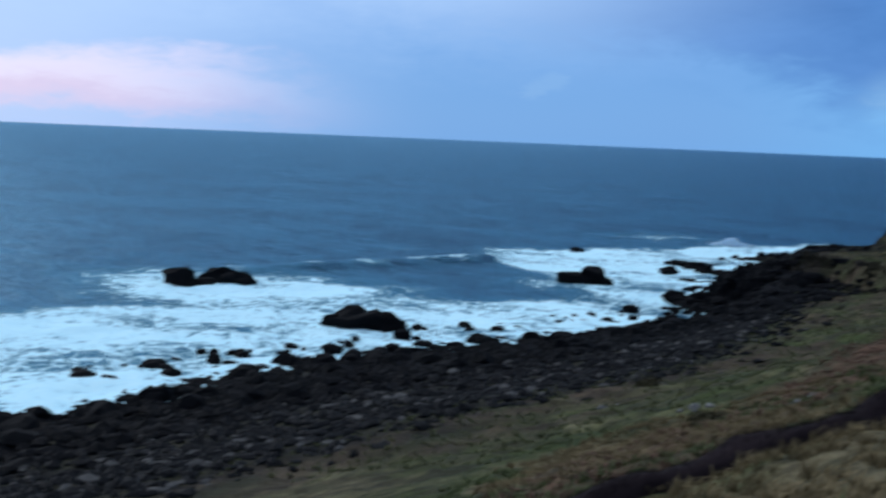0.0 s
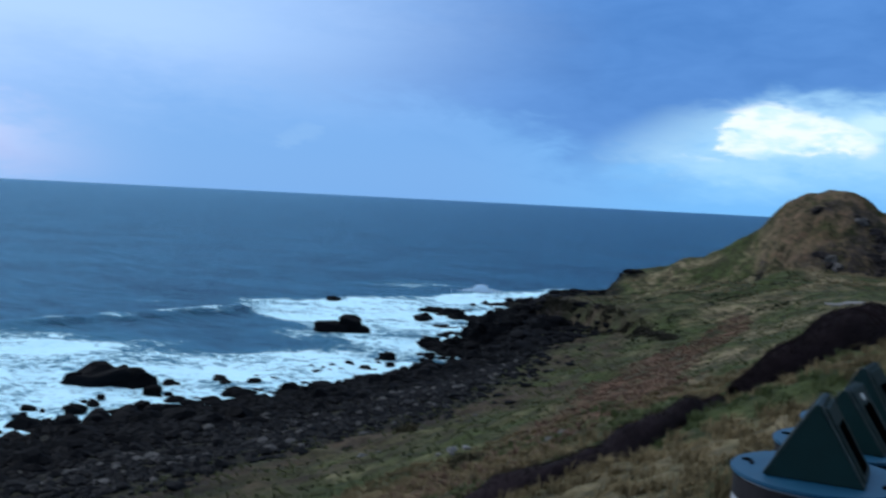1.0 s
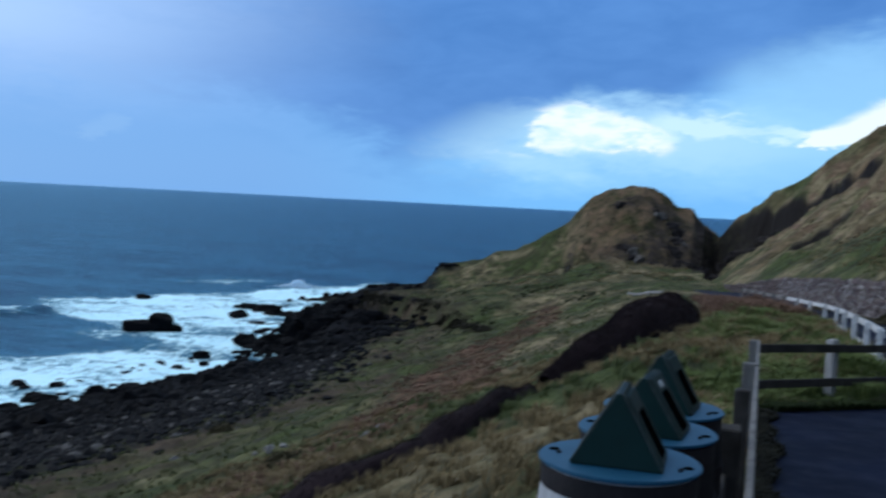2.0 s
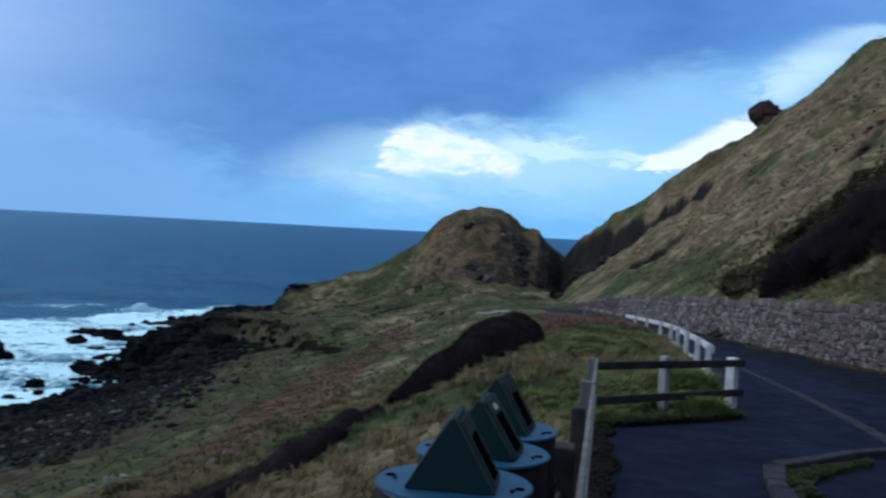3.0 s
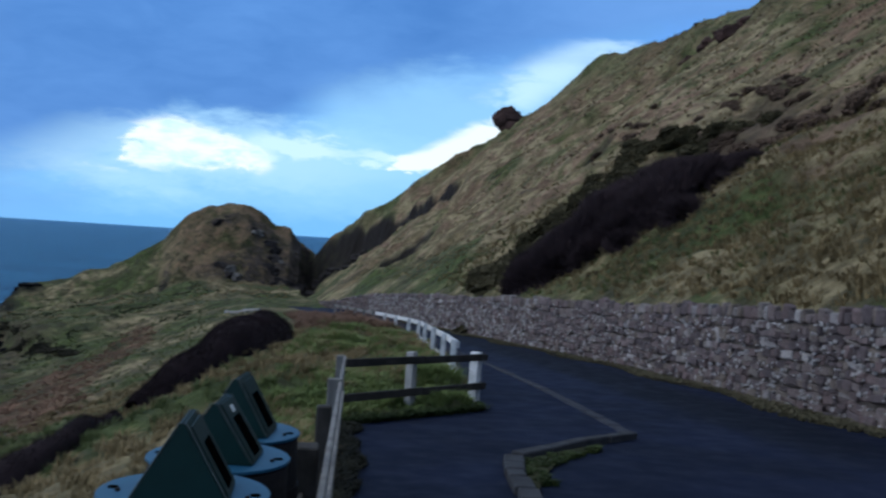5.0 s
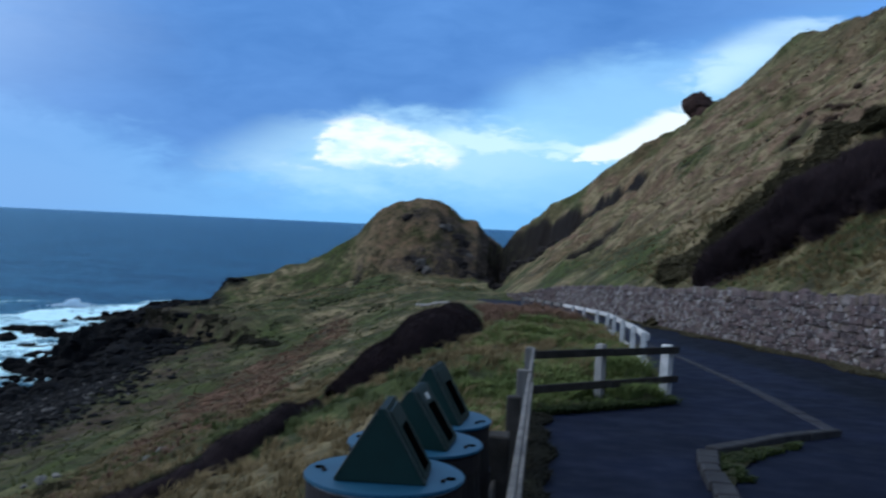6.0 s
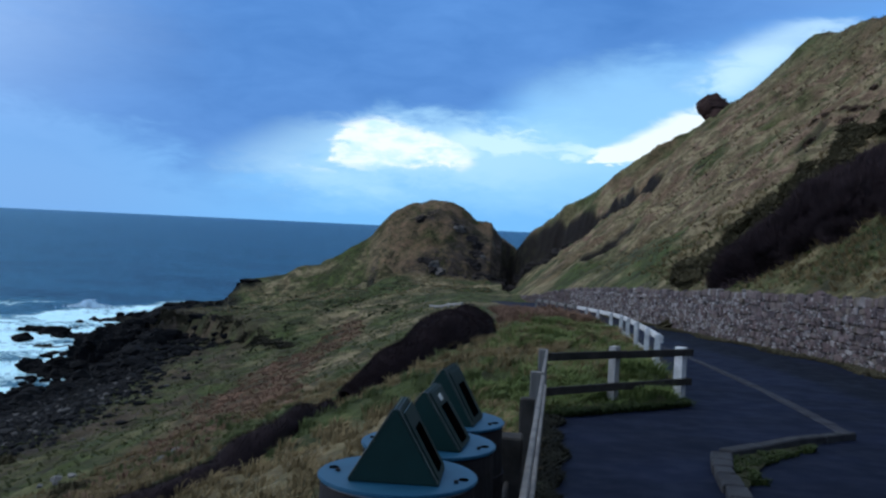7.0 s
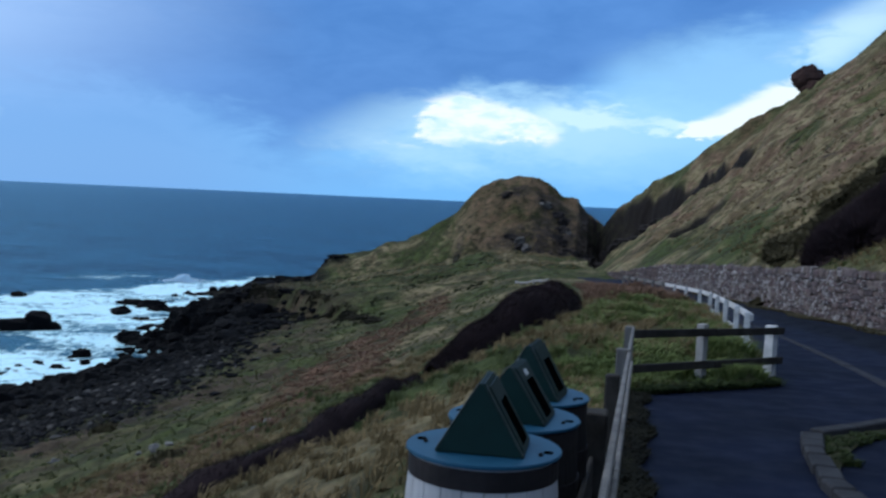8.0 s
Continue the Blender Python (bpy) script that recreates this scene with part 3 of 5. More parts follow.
def crag_mask(x, y):
    """Bare rock showing through the turf of the mound."""
    m = [spot(x, y, -10.5, 179, 2.6, 1.6, 0.4), spot(x, y, -3.2, 178, 3.6, 3.0, 0.4), spot(x, y, -1.2, 172, 4.6, 5.0, 0.4), spot(x, y, -5.5, 167.5, 8.0, 3.2, 0.4), spot(x, y, 2.8, 172, 2.6, 11, 0.4), spot(x, y, -19.3, 168, 0.8, 4.5, 0.4), 0.9 * spot(x, y, -40.5, 129, 6.5, 12, 0.4), 0.7 * spot(x, y, -33, 116, 5, 4, 0.4)]
    return np.maximum.reduce(m)


def bracken_band(x, y):
    """Dead bracken below the hedges, between two lines that run along the brow."""
    d, n_ = brow_x(y) - 3.0 - x, fbm(x * 0.12, y * 0.12, 4)
    inner = line(y, (12, 0.5), (25, 1.2), (35, 3.5), (56, 6.8), (70, 5.6), (80, 4.7), (90, 5))
    outer = line(y, (12, 5), (28, 8.2), (38, 11.5), (45, 12), (58, 13.5), (66, 11.8), (78, 9.8), (87, 7.7), (96, 6))
    return smooth(d + 2 * n_ - inner, -0.5, 1.5) * (1 - smooth(d + 3 * n_ - outer, -1.2, 1.5)) * smooth(y, 10, 16) * (1 - smooth(y, 88, 98))


def heath_mask(x, y):
    a = np.maximum(spot(x, y, 21.2, 40.0, 2.4, 12.0, 0.5), 0.8 * spot(x, y, 26.5, 52, 2.0, 7.0, 0.5, -20))
    darker = 0.85 * smooth(x - beach_x(y), 0.5, 3.0) * (1 - smooth(x - beach_x(y), 7.0, 15.0)) * (y > 10) * (y < 110)
    return np.maximum(a, darker) * np.clip(0.55 + 1.6 * fbm(x * 0.55, y * 0.4, 3), 0, 1)


def height(x, y):
    return float(land(np.array([x]), np.array([y]))[0])


# ---------------------------------------------------------------- building helpers


def mesh_of(name, verts, faces, mat, smooth_shade=False):
    me = bpy.data.meshes.new(name)
    me.from_pydata([tuple(v) for v in np.asarray(verts, float).tolist()], [], [tuple(f) for f in np.asarray(faces).tolist()] if not isinstance(faces, list) else faces)
    me.materials.append(mat)
    if smooth_shade:
        me.polygons.foreach_set("use_smooth", [True] * len(me.polygons))
    me.update()
    return me


def part(name, bm, mat, parent=None, label=""):
    me = bpy.data.meshes.new(name)
    bm.to_mesh(me)
    bm.free()
    me.materials.append(mat)
    ob = new(name, me)
    if parent:
        ob.parent = parent
    return tagged(ob, label)


def box(sx, sy, sz, at=(0, 0, 0), bevel=0.0, jitter=0.0):
    bm = bmesh.new()
    bmesh.ops.create_cube(bm, size=1)
    for v in bm.verts:
        v.co = Vector((v.co.x * sx + at[0], v.co.y * sy + at[1], v.co.z * sz + at[2]))
        if jitter:
            v.co += Vector([random.uniform(-jitter, jitter) for _ in range(3)])
    if bevel:
        bmesh.ops.bevel(bm, geom=bm.edges[:], offset=bevel, segments=1, affect="EDGES")
    return bm


def beam(a, b, w, h, bevel=0.008):
    """A squared timber from a to b, w wide and h deep."""
    a, b = Vector(a), Vector(b)
    d = b - a
    bm = box(w, d.length, h, (0, 0, 0), bevel)
    turn = d.to_track_quat("Y", "Z").to_matrix().to_4x4()
    bm.transform(Matrix.Translation((a + b) / 2) @ turn)
    return bm


def sheet(name, xs, ys, zs, mat, attributes=None):
    """A sheet over a grid of plan lines."""
    nx, ny = len(xs), len(ys)
    X, Y = np.meshgrid(xs, ys)
    v = np.stack([X.ravel(), Y.ravel(), zs.ravel()], 1)
    i = np.arange(ny - 1)[:, None] * nx + np.arange(nx - 1)[None, :]
    f = np.stack([i, i + 1, i + nx + 1, i + nx], -1).reshape(-1, 4)
    me = mesh_of(name, v, f, mat, True)
    for key, val in (attributes or {}).items():
        at = me.attributes.new(key, "FLOAT", "POINT")
        at.data.foreach_set("value", np.asarray(val, np.float32).ravel())
    return new(name, me)


def graded(*spans):
    """Plan lines: (from, to, step) spans joined."""
    out = []
    for a, b, s in spans:
        out += list(np.arange(a, b, s))
    return np.array(out + [spans[-1][1]])


# ---------------------------------------------------------------- ground, sea, road
gx = graded((-75, -60, 2.0), (-60, -20, 0.7), (-20, -5, 0.4), (-5, 12, 0.22), (12, 22, 0.3), (22, 60, 0.7), (60, 200, 5))
gy = graded((-60, -5, 2.5), (-5, 24, 0.3), (24, 60, 0.55), (60, 112, 0.8), (112, 190, 0.5), (190, 330, 4))
X, Y = np.meshgrid(gx, gy)
Z = land(X, Y)
Z -= 0.07 * smooth(on_road(X, Y), 0.3, 1.0)
hedge_d = (brow_x(Y) - 3.0) - X
n1 = fbm(X * 0.12, Y * 0.12, 4)
bracken = bracken_band(X, Y)
bracken = np.maximum(bracken, 0.6 * smooth(n1, 0.1, 0.4) * (X > wall_x(Y) + 2))
bracken = np.maximum(bracken, 0.8 * smooth(Y, 156, 170) * smooth(X, -24, -16) * (X < 6))
shingle = (1 - smooth(X - beach_x(Y) - 3.5 + 5 * fbm(X * 0.15, Y * 0.15, 3), -2.5, 2.0)) * (Y < 190)
rock = np.clip(rock_mask(X, Y) * (1 - smooth(X, -22, -18)) + smooth(shore_x(Y) + 14 + 3 * n1 - X, 0, 6), 0, 1)
lush = smooth(fbm(X * 0.07 + 4, Y * 0.07, 3), -0.05, 0.35) * (X < wall_x(Y)) * smooth(Y, 20, 60) * (1 - 1.0 * smooth(Y, 150, 172) * smooth(X, -26, -18))
lush = np.maximum(lush, smooth(hedge_d + 5 * n1, 8, 13) * (1 - smooth(Y, 120, 150)) * (Y > 14) * (0.75 + 0.5 * fbm(X * 0.2, Y * 0.2, 3)).clip(0, 1))
lush = np.maximum(lush, spot(X, Y, 2.0, 17.5, 3.5, 5, 0.6))
lush = np.maximum(lush * (1 - 0.5 * (X > wall_x(Y))), 0.55 * (X > wall_x(Y)) * (1 - smooth(X - wall_x(Y) + 3 * n1, 3, 10)) * (0.12 + 1.1 * fbm(X * 0.3, Y * 0.3, 3)).clip(0, 1))
lush = np.maximum(lush, 0.7 * (X > wall_x(Y) + 4) * smooth(X - crest_x(Y) + 9 + 4 * n1, 0, 7) * smooth(Y, 40, 60))
# the spot at the bins darkens the ground for soil and painted shade
ground = sheet("ground", gx, gy, Z, TURF, {"bracken": bracken, "shingle": shingle, "rock": rock, "lush": lush, "dry": (X > wall_x(Y) + 3) * smooth(X - wall_x(Y), 3, 9), "crag": crag_mask(X, Y), "heath": heath_mask(X, Y), "soil_shade": np.maximum(gully_mask(X, Y), spot(X, Y, -0.1, 4.6, 0.9, 2.2, 0.3))})
tagged(ground, "rough coastal grassland falling to a boulder shore", "ground", kind="structure")


def foam_at(x, y):
    xs = shore_x(y)
    out = xs - x
    reach = line(y, (-60, 22), (30, 26), (50, 33), (68, 32), (82, 27), (88, 22), (98, 20), (106, 20), (111, 28), (118, 40), (128, 42), (150, 26), (178, 8), (210, 4))
    reach = reach + 5 * fbm(x * 0.05, y * 0.05, 3)
    f = 1 - smooth(out, reach - 5, reach + 3)
    # streaks drifting outside the surf
    streak = 0.62 * smooth(fbm(x * 0.03 + y * 0.02, y * 0.06 - x * 0.03, 4), 0.15, 0.55) * (1 - smooth(out, reach + 5, reach + 60))
    shoal = 0.95 * spot(x, y, -84, 70, 20, 13, 0.5, 20)
    f = np.maximum(f, shoal) * (0.80 + 0.55 * fbm(x * 0.10 + y * 0.05, y * 0.16 - x * 0.10, 4))
    return np.clip(np.maximum(f, streak), 0, 1) * (1 - smooth(y, 188, 200)) * (1 - smooth(x, -30, -20))


sx = np.concatenate([-np.geomspace(4900, 130, 40)[:-1], graded((-130, -38, 0.8), (-38, 60, 8)), np.geomspace(64, 4900, 26)])
sy = np.concatenate([-np.geomspace(4900, 40, 22)[:-1], graded((-40, 20, 4), (20, 190, 0.9)), np.geomspace(194, 4900, 60)])
X, Y = np.meshgrid(sx, sy)
calm = 1 - smooth(np.hypot(X, Y), 150, 900)
W = calm * (0.45 * fbm(X * 0.045 + Y * 0.03, Y * 0.07 - X * 0.045, 4) + 0.14 * fbm(X * 0.3, Y * 0.3, 3))
# one swell rising before it breaks
crest = X + 82.9 + (120 - Y) * 0.28 + 0.6 * np.sin(Y * 0.11) + 0.9 * fbm(X * 0.12, Y * 0.12, 3)
swell_span = smooth(Y, 62, 92) * (1 - smooth(Y, 117, 125))
W += swell_span * (0.85 + 0.4 * fbm(X * 0.05 + 7, Y * 0.09, 3)) * np.exp(-(crest / np.where(crest < 0, 5.0, 2.0)) ** 2)
W -= 7.0 * (np.hypot(X, Y) / 4900) ** 2      # the sea falls away towards the horizon
F = foam_at(X, Y)
F = np.maximum(F, swell_span * 0.7 * np.exp(-((crest + 0.8) / 1.6) ** 2) * smooth(fbm(X * 0.05, Y * 0.16 + 3, 2), 0.1, 0.45))
F = np.maximum(F, np.maximum(0.62 * spot(X, Y, -89.6, 95.6, 3.6, 1.5, 0.7, 62), 0.45 * spot(X, Y, -84.0, 110, 3.0, 0.8, 0.7, 62)) * np.clip(0.7 + 1.2 * fbm(X * 0.5, Y * 0.5, 3), 0, 1.2))
W += 0.40 * F * fbm(X * 0.35, Y * 0.35, 3)
water = sheet("water", sx, sy, W, SEA, {"foam": F})
tagged(water, "blue-grey sea breaking in white surf", "sea", kind="structure")

ry = graded((-12, 20, 0.5), (20, 92, 1.0))
cols = np.linspace(0, 1, 30)
RX = road_left(ry)[:, None] * (1 - cols) + (wall_x(ry) + 0.05)[:, None] * cols
RY = np.repeat(ry[:, None], 30, 1)
RZ = road_z(RY) + 0.012 * fbm(RX * 0.8, RY * 0.8, 3)
i = np.arange(len(ry) - 1)[:, None] * 30 + np.arange(29)[None, :]
me = mesh_of("road", np.stack([RX.ravel(), RY.ravel(), RZ.ravel()], 1), np.stack([i, i + 1, i + 31, i + 30], -1).reshape(-1, 4), ASPHALT, True)
U = (RX - 4.7) / (wall_x(RY) - 4.7)
worn = smooth(U, 0.38, 0.5) * (1 - smooth(U, 0.72, 0.86)) * smooth(RY, 9, 14)
at = me.attributes.new("worn", "FLOAT", "POINT")
at.data.foreach_set("value", worn.astype(np.float32).ravel())
tagged(new("road", me), "dark worn asphalt road and lay-by", "road", kind="structure")

# THINGS
# ---------------------------------------------------------------- rocks


def stone_mesh(name, mat, seed, detail=2, squash=(1, 1, 0.7), rough=0.28, cut=7, blocky=False):
    """An irregular block about one metre in radius."""
    r = np.random.default_rng(seed)
    bm = bmesh.new()
    bmesh.ops.create_icosphere(bm, subdivisions=detail, radius=1)
    off = Vector(r.random(3) * 50)
    cuts = [(Vector(r.normal(size=3)).normalized(), r.uniform(0.55, 0.85)) for _ in range(cut)]
    for v in bm.verts:
        c = v.co.copy()
        if blocky:
            c = Vector([math.copysign(abs(k) ** 0.45, k) for k in c]) * 0.9
        for nrm, d in cuts:
            over = c.dot(nrm) - d
            if over > 0:
                c -= nrm * over * 0.85
        c *= 1 + rough * noise.fractal(c * 1.6 + off, 1.0, 2.0, 3)
        v.co = Vector((c.x * squash[0], c.y * squash[1], c.z * squash[2]))
    me = bpy.data.meshes.new(name)
    bm.to_mesh(me)
    bm.free()
    me.materials.append(mat)
    return me


def scatter(name, meshes, xs, ys, zs, sizes, mat, seed, squash=0.8):
    """Many copies of a few stones joined into one mesh."""
    r = np.random.default_rng(seed)
    V, F, base = [], [], 0
    data = []
    for me in meshes:
        v = np.array([p.co[:] for p in me.vertices])
        f = np.array([p.vertices[:] for p in me.polygons])
        data.append((v, f))
    for x, y, z, s in zip(xs, ys, zs, sizes):
        v, f = data[r.integers(len(data))]
        a = r.uniform(0, 6.28)
        c, q = math.cos(a), math.sin(a)
        k = s * r.uniform(0.75, 1.3, 3)
        w = v * k
        V.append(np.stack([w[:, 0] * c - w[:, 1] * q + x, w[:, 0] * q + w[:, 1] * c + y, w[:, 2] * squash + z], 1))
        F.append(f + base)
        base += len(v)
    return new(name, mesh_of(name, np.concatenate(V), np.concatenate(F), mat))


wet = [stone_mesh("boulder", BASALT, 100 + k, 2, (1.1, 0.9, 0.75)) for k in range(6)]
dry = [stone_mesh("boulder", COBBLE, 200 + k, 2, (1.1, 0.9, 0.7)) for k in range(6)]
small_wet = [stone_mesh("pebble", BASALT, 300 + k, 1, (1.1, 0.9, 0.75)) for k in range(5)]
small_dry = [stone_mesh("pebble", COBBLE, 400 + k, 1, (1.1, 0.9, 0.7)) for k in range(5)]

r = np.random.default_rng(3)


def strewn(count, lo, hi, y0, y1, seed):
    """Plan points at lo..hi metres inland of the waterline."""
    q = np.random.default_rng(seed)
    y = y0 + (y1 - y0) * q.random(count) ** 0.85
    x = shore_x(y) + q.uniform(lo, hi, count)
    over = np.maximum(x - beach_x(y) - 1.0, 0)
    return np.where(over > 1 + 7 * q.random(count) ** 3, beach_x(y) - 7 * q.random(count), x), y


for count, lo, hi, s0, s1, meshes, label, group, seed in (
        (170, -8, 13, 0.5, 1.3, wet, "wet black basalt boulder at the water's edge", "wet boulders along the waterline", 11),
        (90, -9, 2, 0.25, 0.6, wet, "small wet black boulder awash in the surf", "small boulders in the surf", 14),
        (110, 13, 28, 0.25, 0.6, dry, "grey rounded boulder on the storm beach", "grey boulders on the beach", 12)):
    bx, by = strewn(count, lo, hi, 22, 106, seed)
    bz = np.maximum(land(bx, by), -0.35)
    q = np.random.default_rng(seed + 50)
    for k in range(count):
        ob = new("boulder", meshes[k % len(meshes)])
        s = q.uniform(s0, s1) * (0.75 if bx[k] < shore_x(by[k]) - 1 else 1.0)
        ob.matrix_world = pose(bx[k], by[k], bz[k] + s * 0.22, q.uniform(-15, 15), q.uniform(-15, 15), q.uniform(0, 360)) @ Matrix.Diagonal((s, s * q.uniform(0.8, 1.2), s * q.uniform(0.7, 1.1), 1))
        tagged(ob, label, "boulder", group)

bx, by = strewn(7500, -3.5, 15.0, 12, 112, 21)
ob = scatter("waterline_rocks", small_wet, bx, by, land(bx, by) + 0.05, 0.2 + 0.65 * r.random(7500) ** 1.6, BASALT, 5)
tagged(ob, "black wet basalt rocks heaped along the waterline", "rocks", kind="stuff")
bx, by = strewn(13000, 12.5, 34.0, 10, 112, 22)
keep = bx < beach_x(by) - 2.5 + 10 * r.random(13000) ** 1.5
bx, by = bx[keep], by[keep]
ob = scatter("beach_stones", small_dry, bx, by, land(bx, by) + 0.04, 0.10 + 0.36 * r.random(len(bx)) ** 2.2, COBBLE, 6)
tagged(ob, "grey beach stones lying above the wet rocks", "stones", kind="stuff")


def crag_mesh(seed, mat):
    """A columnar block about one metre in radius, broken into joints and ledges."""
    q = np.random.default_rng(seed)
    bm = bmesh.new()
    bmesh.ops.create_icosphere(bm, subdivisions=4, radius=1)
    off = Vector(q.random(3) * 60)
    for v in bm.verts:
        c = Vector([math.copysign(abs(k) ** 0.6, k) for k in v.co]) * 0.85
        w = Vector((c.x, c.y, c.z * 0.55))
        joints = 0.20 * noise.cell(w * 2.1 + off) + 0.14 * noise.cell(w * 4.3 + off) + 0.18 * noise.fractal(c * 2.0 + off, 1.0, 2.0, 4)
        v.co = c * (1 + joints)
    me = bpy.data.meshes.new("crag")
    bm.to_mesh(me)
    bm.free()
    me.materials.append(mat)
    return me


def sea_rock(name, lumps, label, category, group="", mat=None, cut=7, rough=0.42, blocky=False):
    """A rock standing in the surf or on the point, grown from several blocks in one mesh."""
    bm = bmesh.new()
    for k, (x, y, z, sx, sy, sz, turn) in enumerate(lumps):
        me = stone_mesh("lump", mat or BASALT, int(abs(x * 31 + y * 17)) + k, 3, (1, 1, 1), rough, cut, blocky)
        me.transform(pose(x, y, z, 0, 0, turn) @ Matrix.Diagonal((sx, sy, sz, 1)))
        bm.from_mesh(me)
        bpy.data.meshes.remove(me)
    me = bpy.data.meshes.new(name)
    bm.to_mesh(me)
    bm.free()
    me.materials.append(mat or BASALT)
    return tagged(new(name, me), label, category, group)


sea_rock("sea_rock", [(-92.0, 68.2, 0.2, 2.6, 1.9, 1.7, 20), (-88.9, 73.2, 0.0, 2.4, 1.3, 1.2, 40), (-91.6, 73.2, 0.1, 3.2, 1.0, 1.5, 35), (-90.6, 69.6, 0.0, 1.8, 1.2, 0.8, 30)], "broad black rock with a hollow, awash in foam", "rock", "rocks in the surf")
sea_rock("sea_rock", [(-61.4, 65.0, 0.1, 3.0, 1.9, 2.2, 30), (-59.4, 66.4, 0.0, 2.2, 1.5, 1.6, 40), (-63.2, 63.9, 0.0, 1.5, 1.2, 1.3, 30)], "low humped black rock among white foam", "rock", "rocks in the surf")
sea_rock("sea_rock", [(-62.3, 109.2, 0.5, 1.65, 1.5, 1.75, 28), (-64.6, 107.9, 0.0, 2.2, 1.5, 1.3, 30), (-63.4, 108.5, 0.0, 1.7, 1.5, 1.25, 10), (-61.2, 109.9, -0.1, 1.3, 1.2, 0.9, 40)], "square-topped black rock standing in the surf", "rock", "rocks in the surf", None, 2, 0.16, True)
sea_rock("sea_rock", [(-81, 136, 0.2, 1.5, 1.1, 0.9, 0)], "small black rock far out in the foam", "rock", "rocks in the surf")
sea_rock("sea_rock", [(-60.9, 127.6, 0.1, 1.5, 1.2, 1.0, 30)], "small black rock awash off the point", "rock", "rocks in the surf")
sea_rock("sea_rock", [(-59.6, 134.8, 0.2, 2.7, 1.5, 1.1, 10), (-63.4, 137.2, 0.0, 3.0, 1.0, 0.7, 5), (-58.0, 133.2, 0.0, 1.6, 1.0, 0.8, 25)], "ragged black rock shelf off the point", "rock", "rocks in the surf")
crag_kinds = [crag_mesh(700 + k, BASALT) for k in range(7)]
q = np.random.default_rng(97)
for k in range(44):
    y = 48 + 66 * q.random()
    x, size = float(shore_x(y)) - 0.5 - 8.0 * q.random() ** 1.4, 0.26 + 0.50 * q.random() ** 2
    ob = new("surf_boulder", crag_kinds[k % len(crag_kinds)])
    ob.matrix_world = pose(x, y, 0.05, 0, 0, q.uniform(0, 180)) @ Matrix.Diagonal((size * 1.3, size, size * q.uniform(0.5, 0.8), 1))
    tagged(ob, "wet black boulder washed by the surf", "boulder", "boulders in the surf")
grey_crags = [crag_mesh(720 + k, MOUNDROCK) for k in range(6)]
for x, y, s, h, t in ((-48.9, 105.4, 1.3, 1.4, 10), (-45.7, 105.4, 1.2, 1.9, 30), (-44.6, 113.4, 2.6, 3.2, 40), (-46.6, 119.5, 2.4, 2.9, 15), (-41.6, 106.2, 2.0, 4.2, 70), (-51.6, 134.5, 1.7, 1.6, 50),
                      (-50.0, 144, 2.2, 0.9, 10), (-39.4, 104.4, 1.6, 2.8, 0), (-42.0, 117, 2.6, 4.2, 80), (-40, 108, 2.2, 4.0, 35), (-37.4, 111.5, 2.0, 3.2, 15), (-41.5, 121, 2.4, 3.6, 55),
                      (-53.6, 163, 2.2, 0.8, 20), (-54, 171, 2.8, 1.3, 0), (-51, 178, 2.6, 1.5, 40), (-47.5, 180, 2.0, 1.4, 15), (-44.2, 181.5, 1.6, 3.4, 60)):
    z = max(height(x, y), 0)
    for k, (dx, dy, grow, rise) in enumerate(((0, 0, 1.15, 0.72), (0.95, -0.5, 0.8, 0.5), (-0.85, 0.35, 0.75, 0.42), (0.2, -1.0, 0.6, 0.34))):
        ob = new("crag", crag_kinds[int(abs(x * 3 + y + 2 * k)) % len(crag_kinds)])
        ob.matrix_world = pose(x + dx * s, y + dy * s, z * 0.5, 0, 0, t + 67 * k) @ Matrix.Diagonal((s * grow, s * grow * 0.85, h * rise, 1))
        tagged(ob, "jointed black basalt crag on the point", "crag", "crags of the point")
q = np.random.default_rng(91)
for k in range(5):
    y = 104 + 18 * (k + q.random()) / 5
    x = float(line(y, (80, -13.5), (85, -17), (98, -24.5), (111.5, -33.8), (121, -42.5), (130, -50))) + q.normal(0, 0.7)
    size = q.uniform(0.25, 0.45)
    ob = new("crag", grey_crags[k % len(grey_crags)])
    ob.matrix_world = pose(x, y, height(x, y) - 0.3 * size, 0, 0, q.uniform(0, 180)) @ Matrix.Diagonal((size, size * q.uniform(0.6, 1.0), size * q.uniform(0.5, 0.9), 1))
    tagged(ob, "dark rock broken out along the terrace edge", "crag", "crags of the terrace edge")
for x, y, s in ((-14.8, 34.1, 0.30), (-14.3, 34.2, 0.20), (-15.3, 33.9, 0.18), (-14.6, 33.6, 0.14), (-21.9, 40.0, 0.30), (-6.8, 22.1, 0.18), (-7.1, 22.0, 0.13), (-7.3, 22.2, 0.10), (-21.3, 40.4, 0.18)):
    ob = new("boulder", stone_mesh("boulder", PALE, int(s * 900 + abs(x) * 10), 2, (1.1, 0.8, 0.6), 0.35, 14))
    ob.matrix_world = pose(x, y, height(x, y) + s * 0.12, 0, 0, x * 40) @ Matrix.Diagonal((s, s, s, 1))
    tagged(ob, "pale lichened boulder lying in the grass slope", "boulder", "pale stones on the slope")
sea_rock("rock_outcrop", [(31.9, 144.2, 36.5, 2.1, 2.0, 1.9, 0), (33.3, 144.0, 35.0, 2.7, 2.3, 2.0, 50), (34.2, 143.8, 35.6, 2.3, 1.8, 1.4, 20), (35.8, 143.5, 36.3, 1.7, 1.6, 0.8, 20)], "reddish-brown rock stack jutting from the hill's skyline", "rock", "", REDROCK, 0, 0.30)
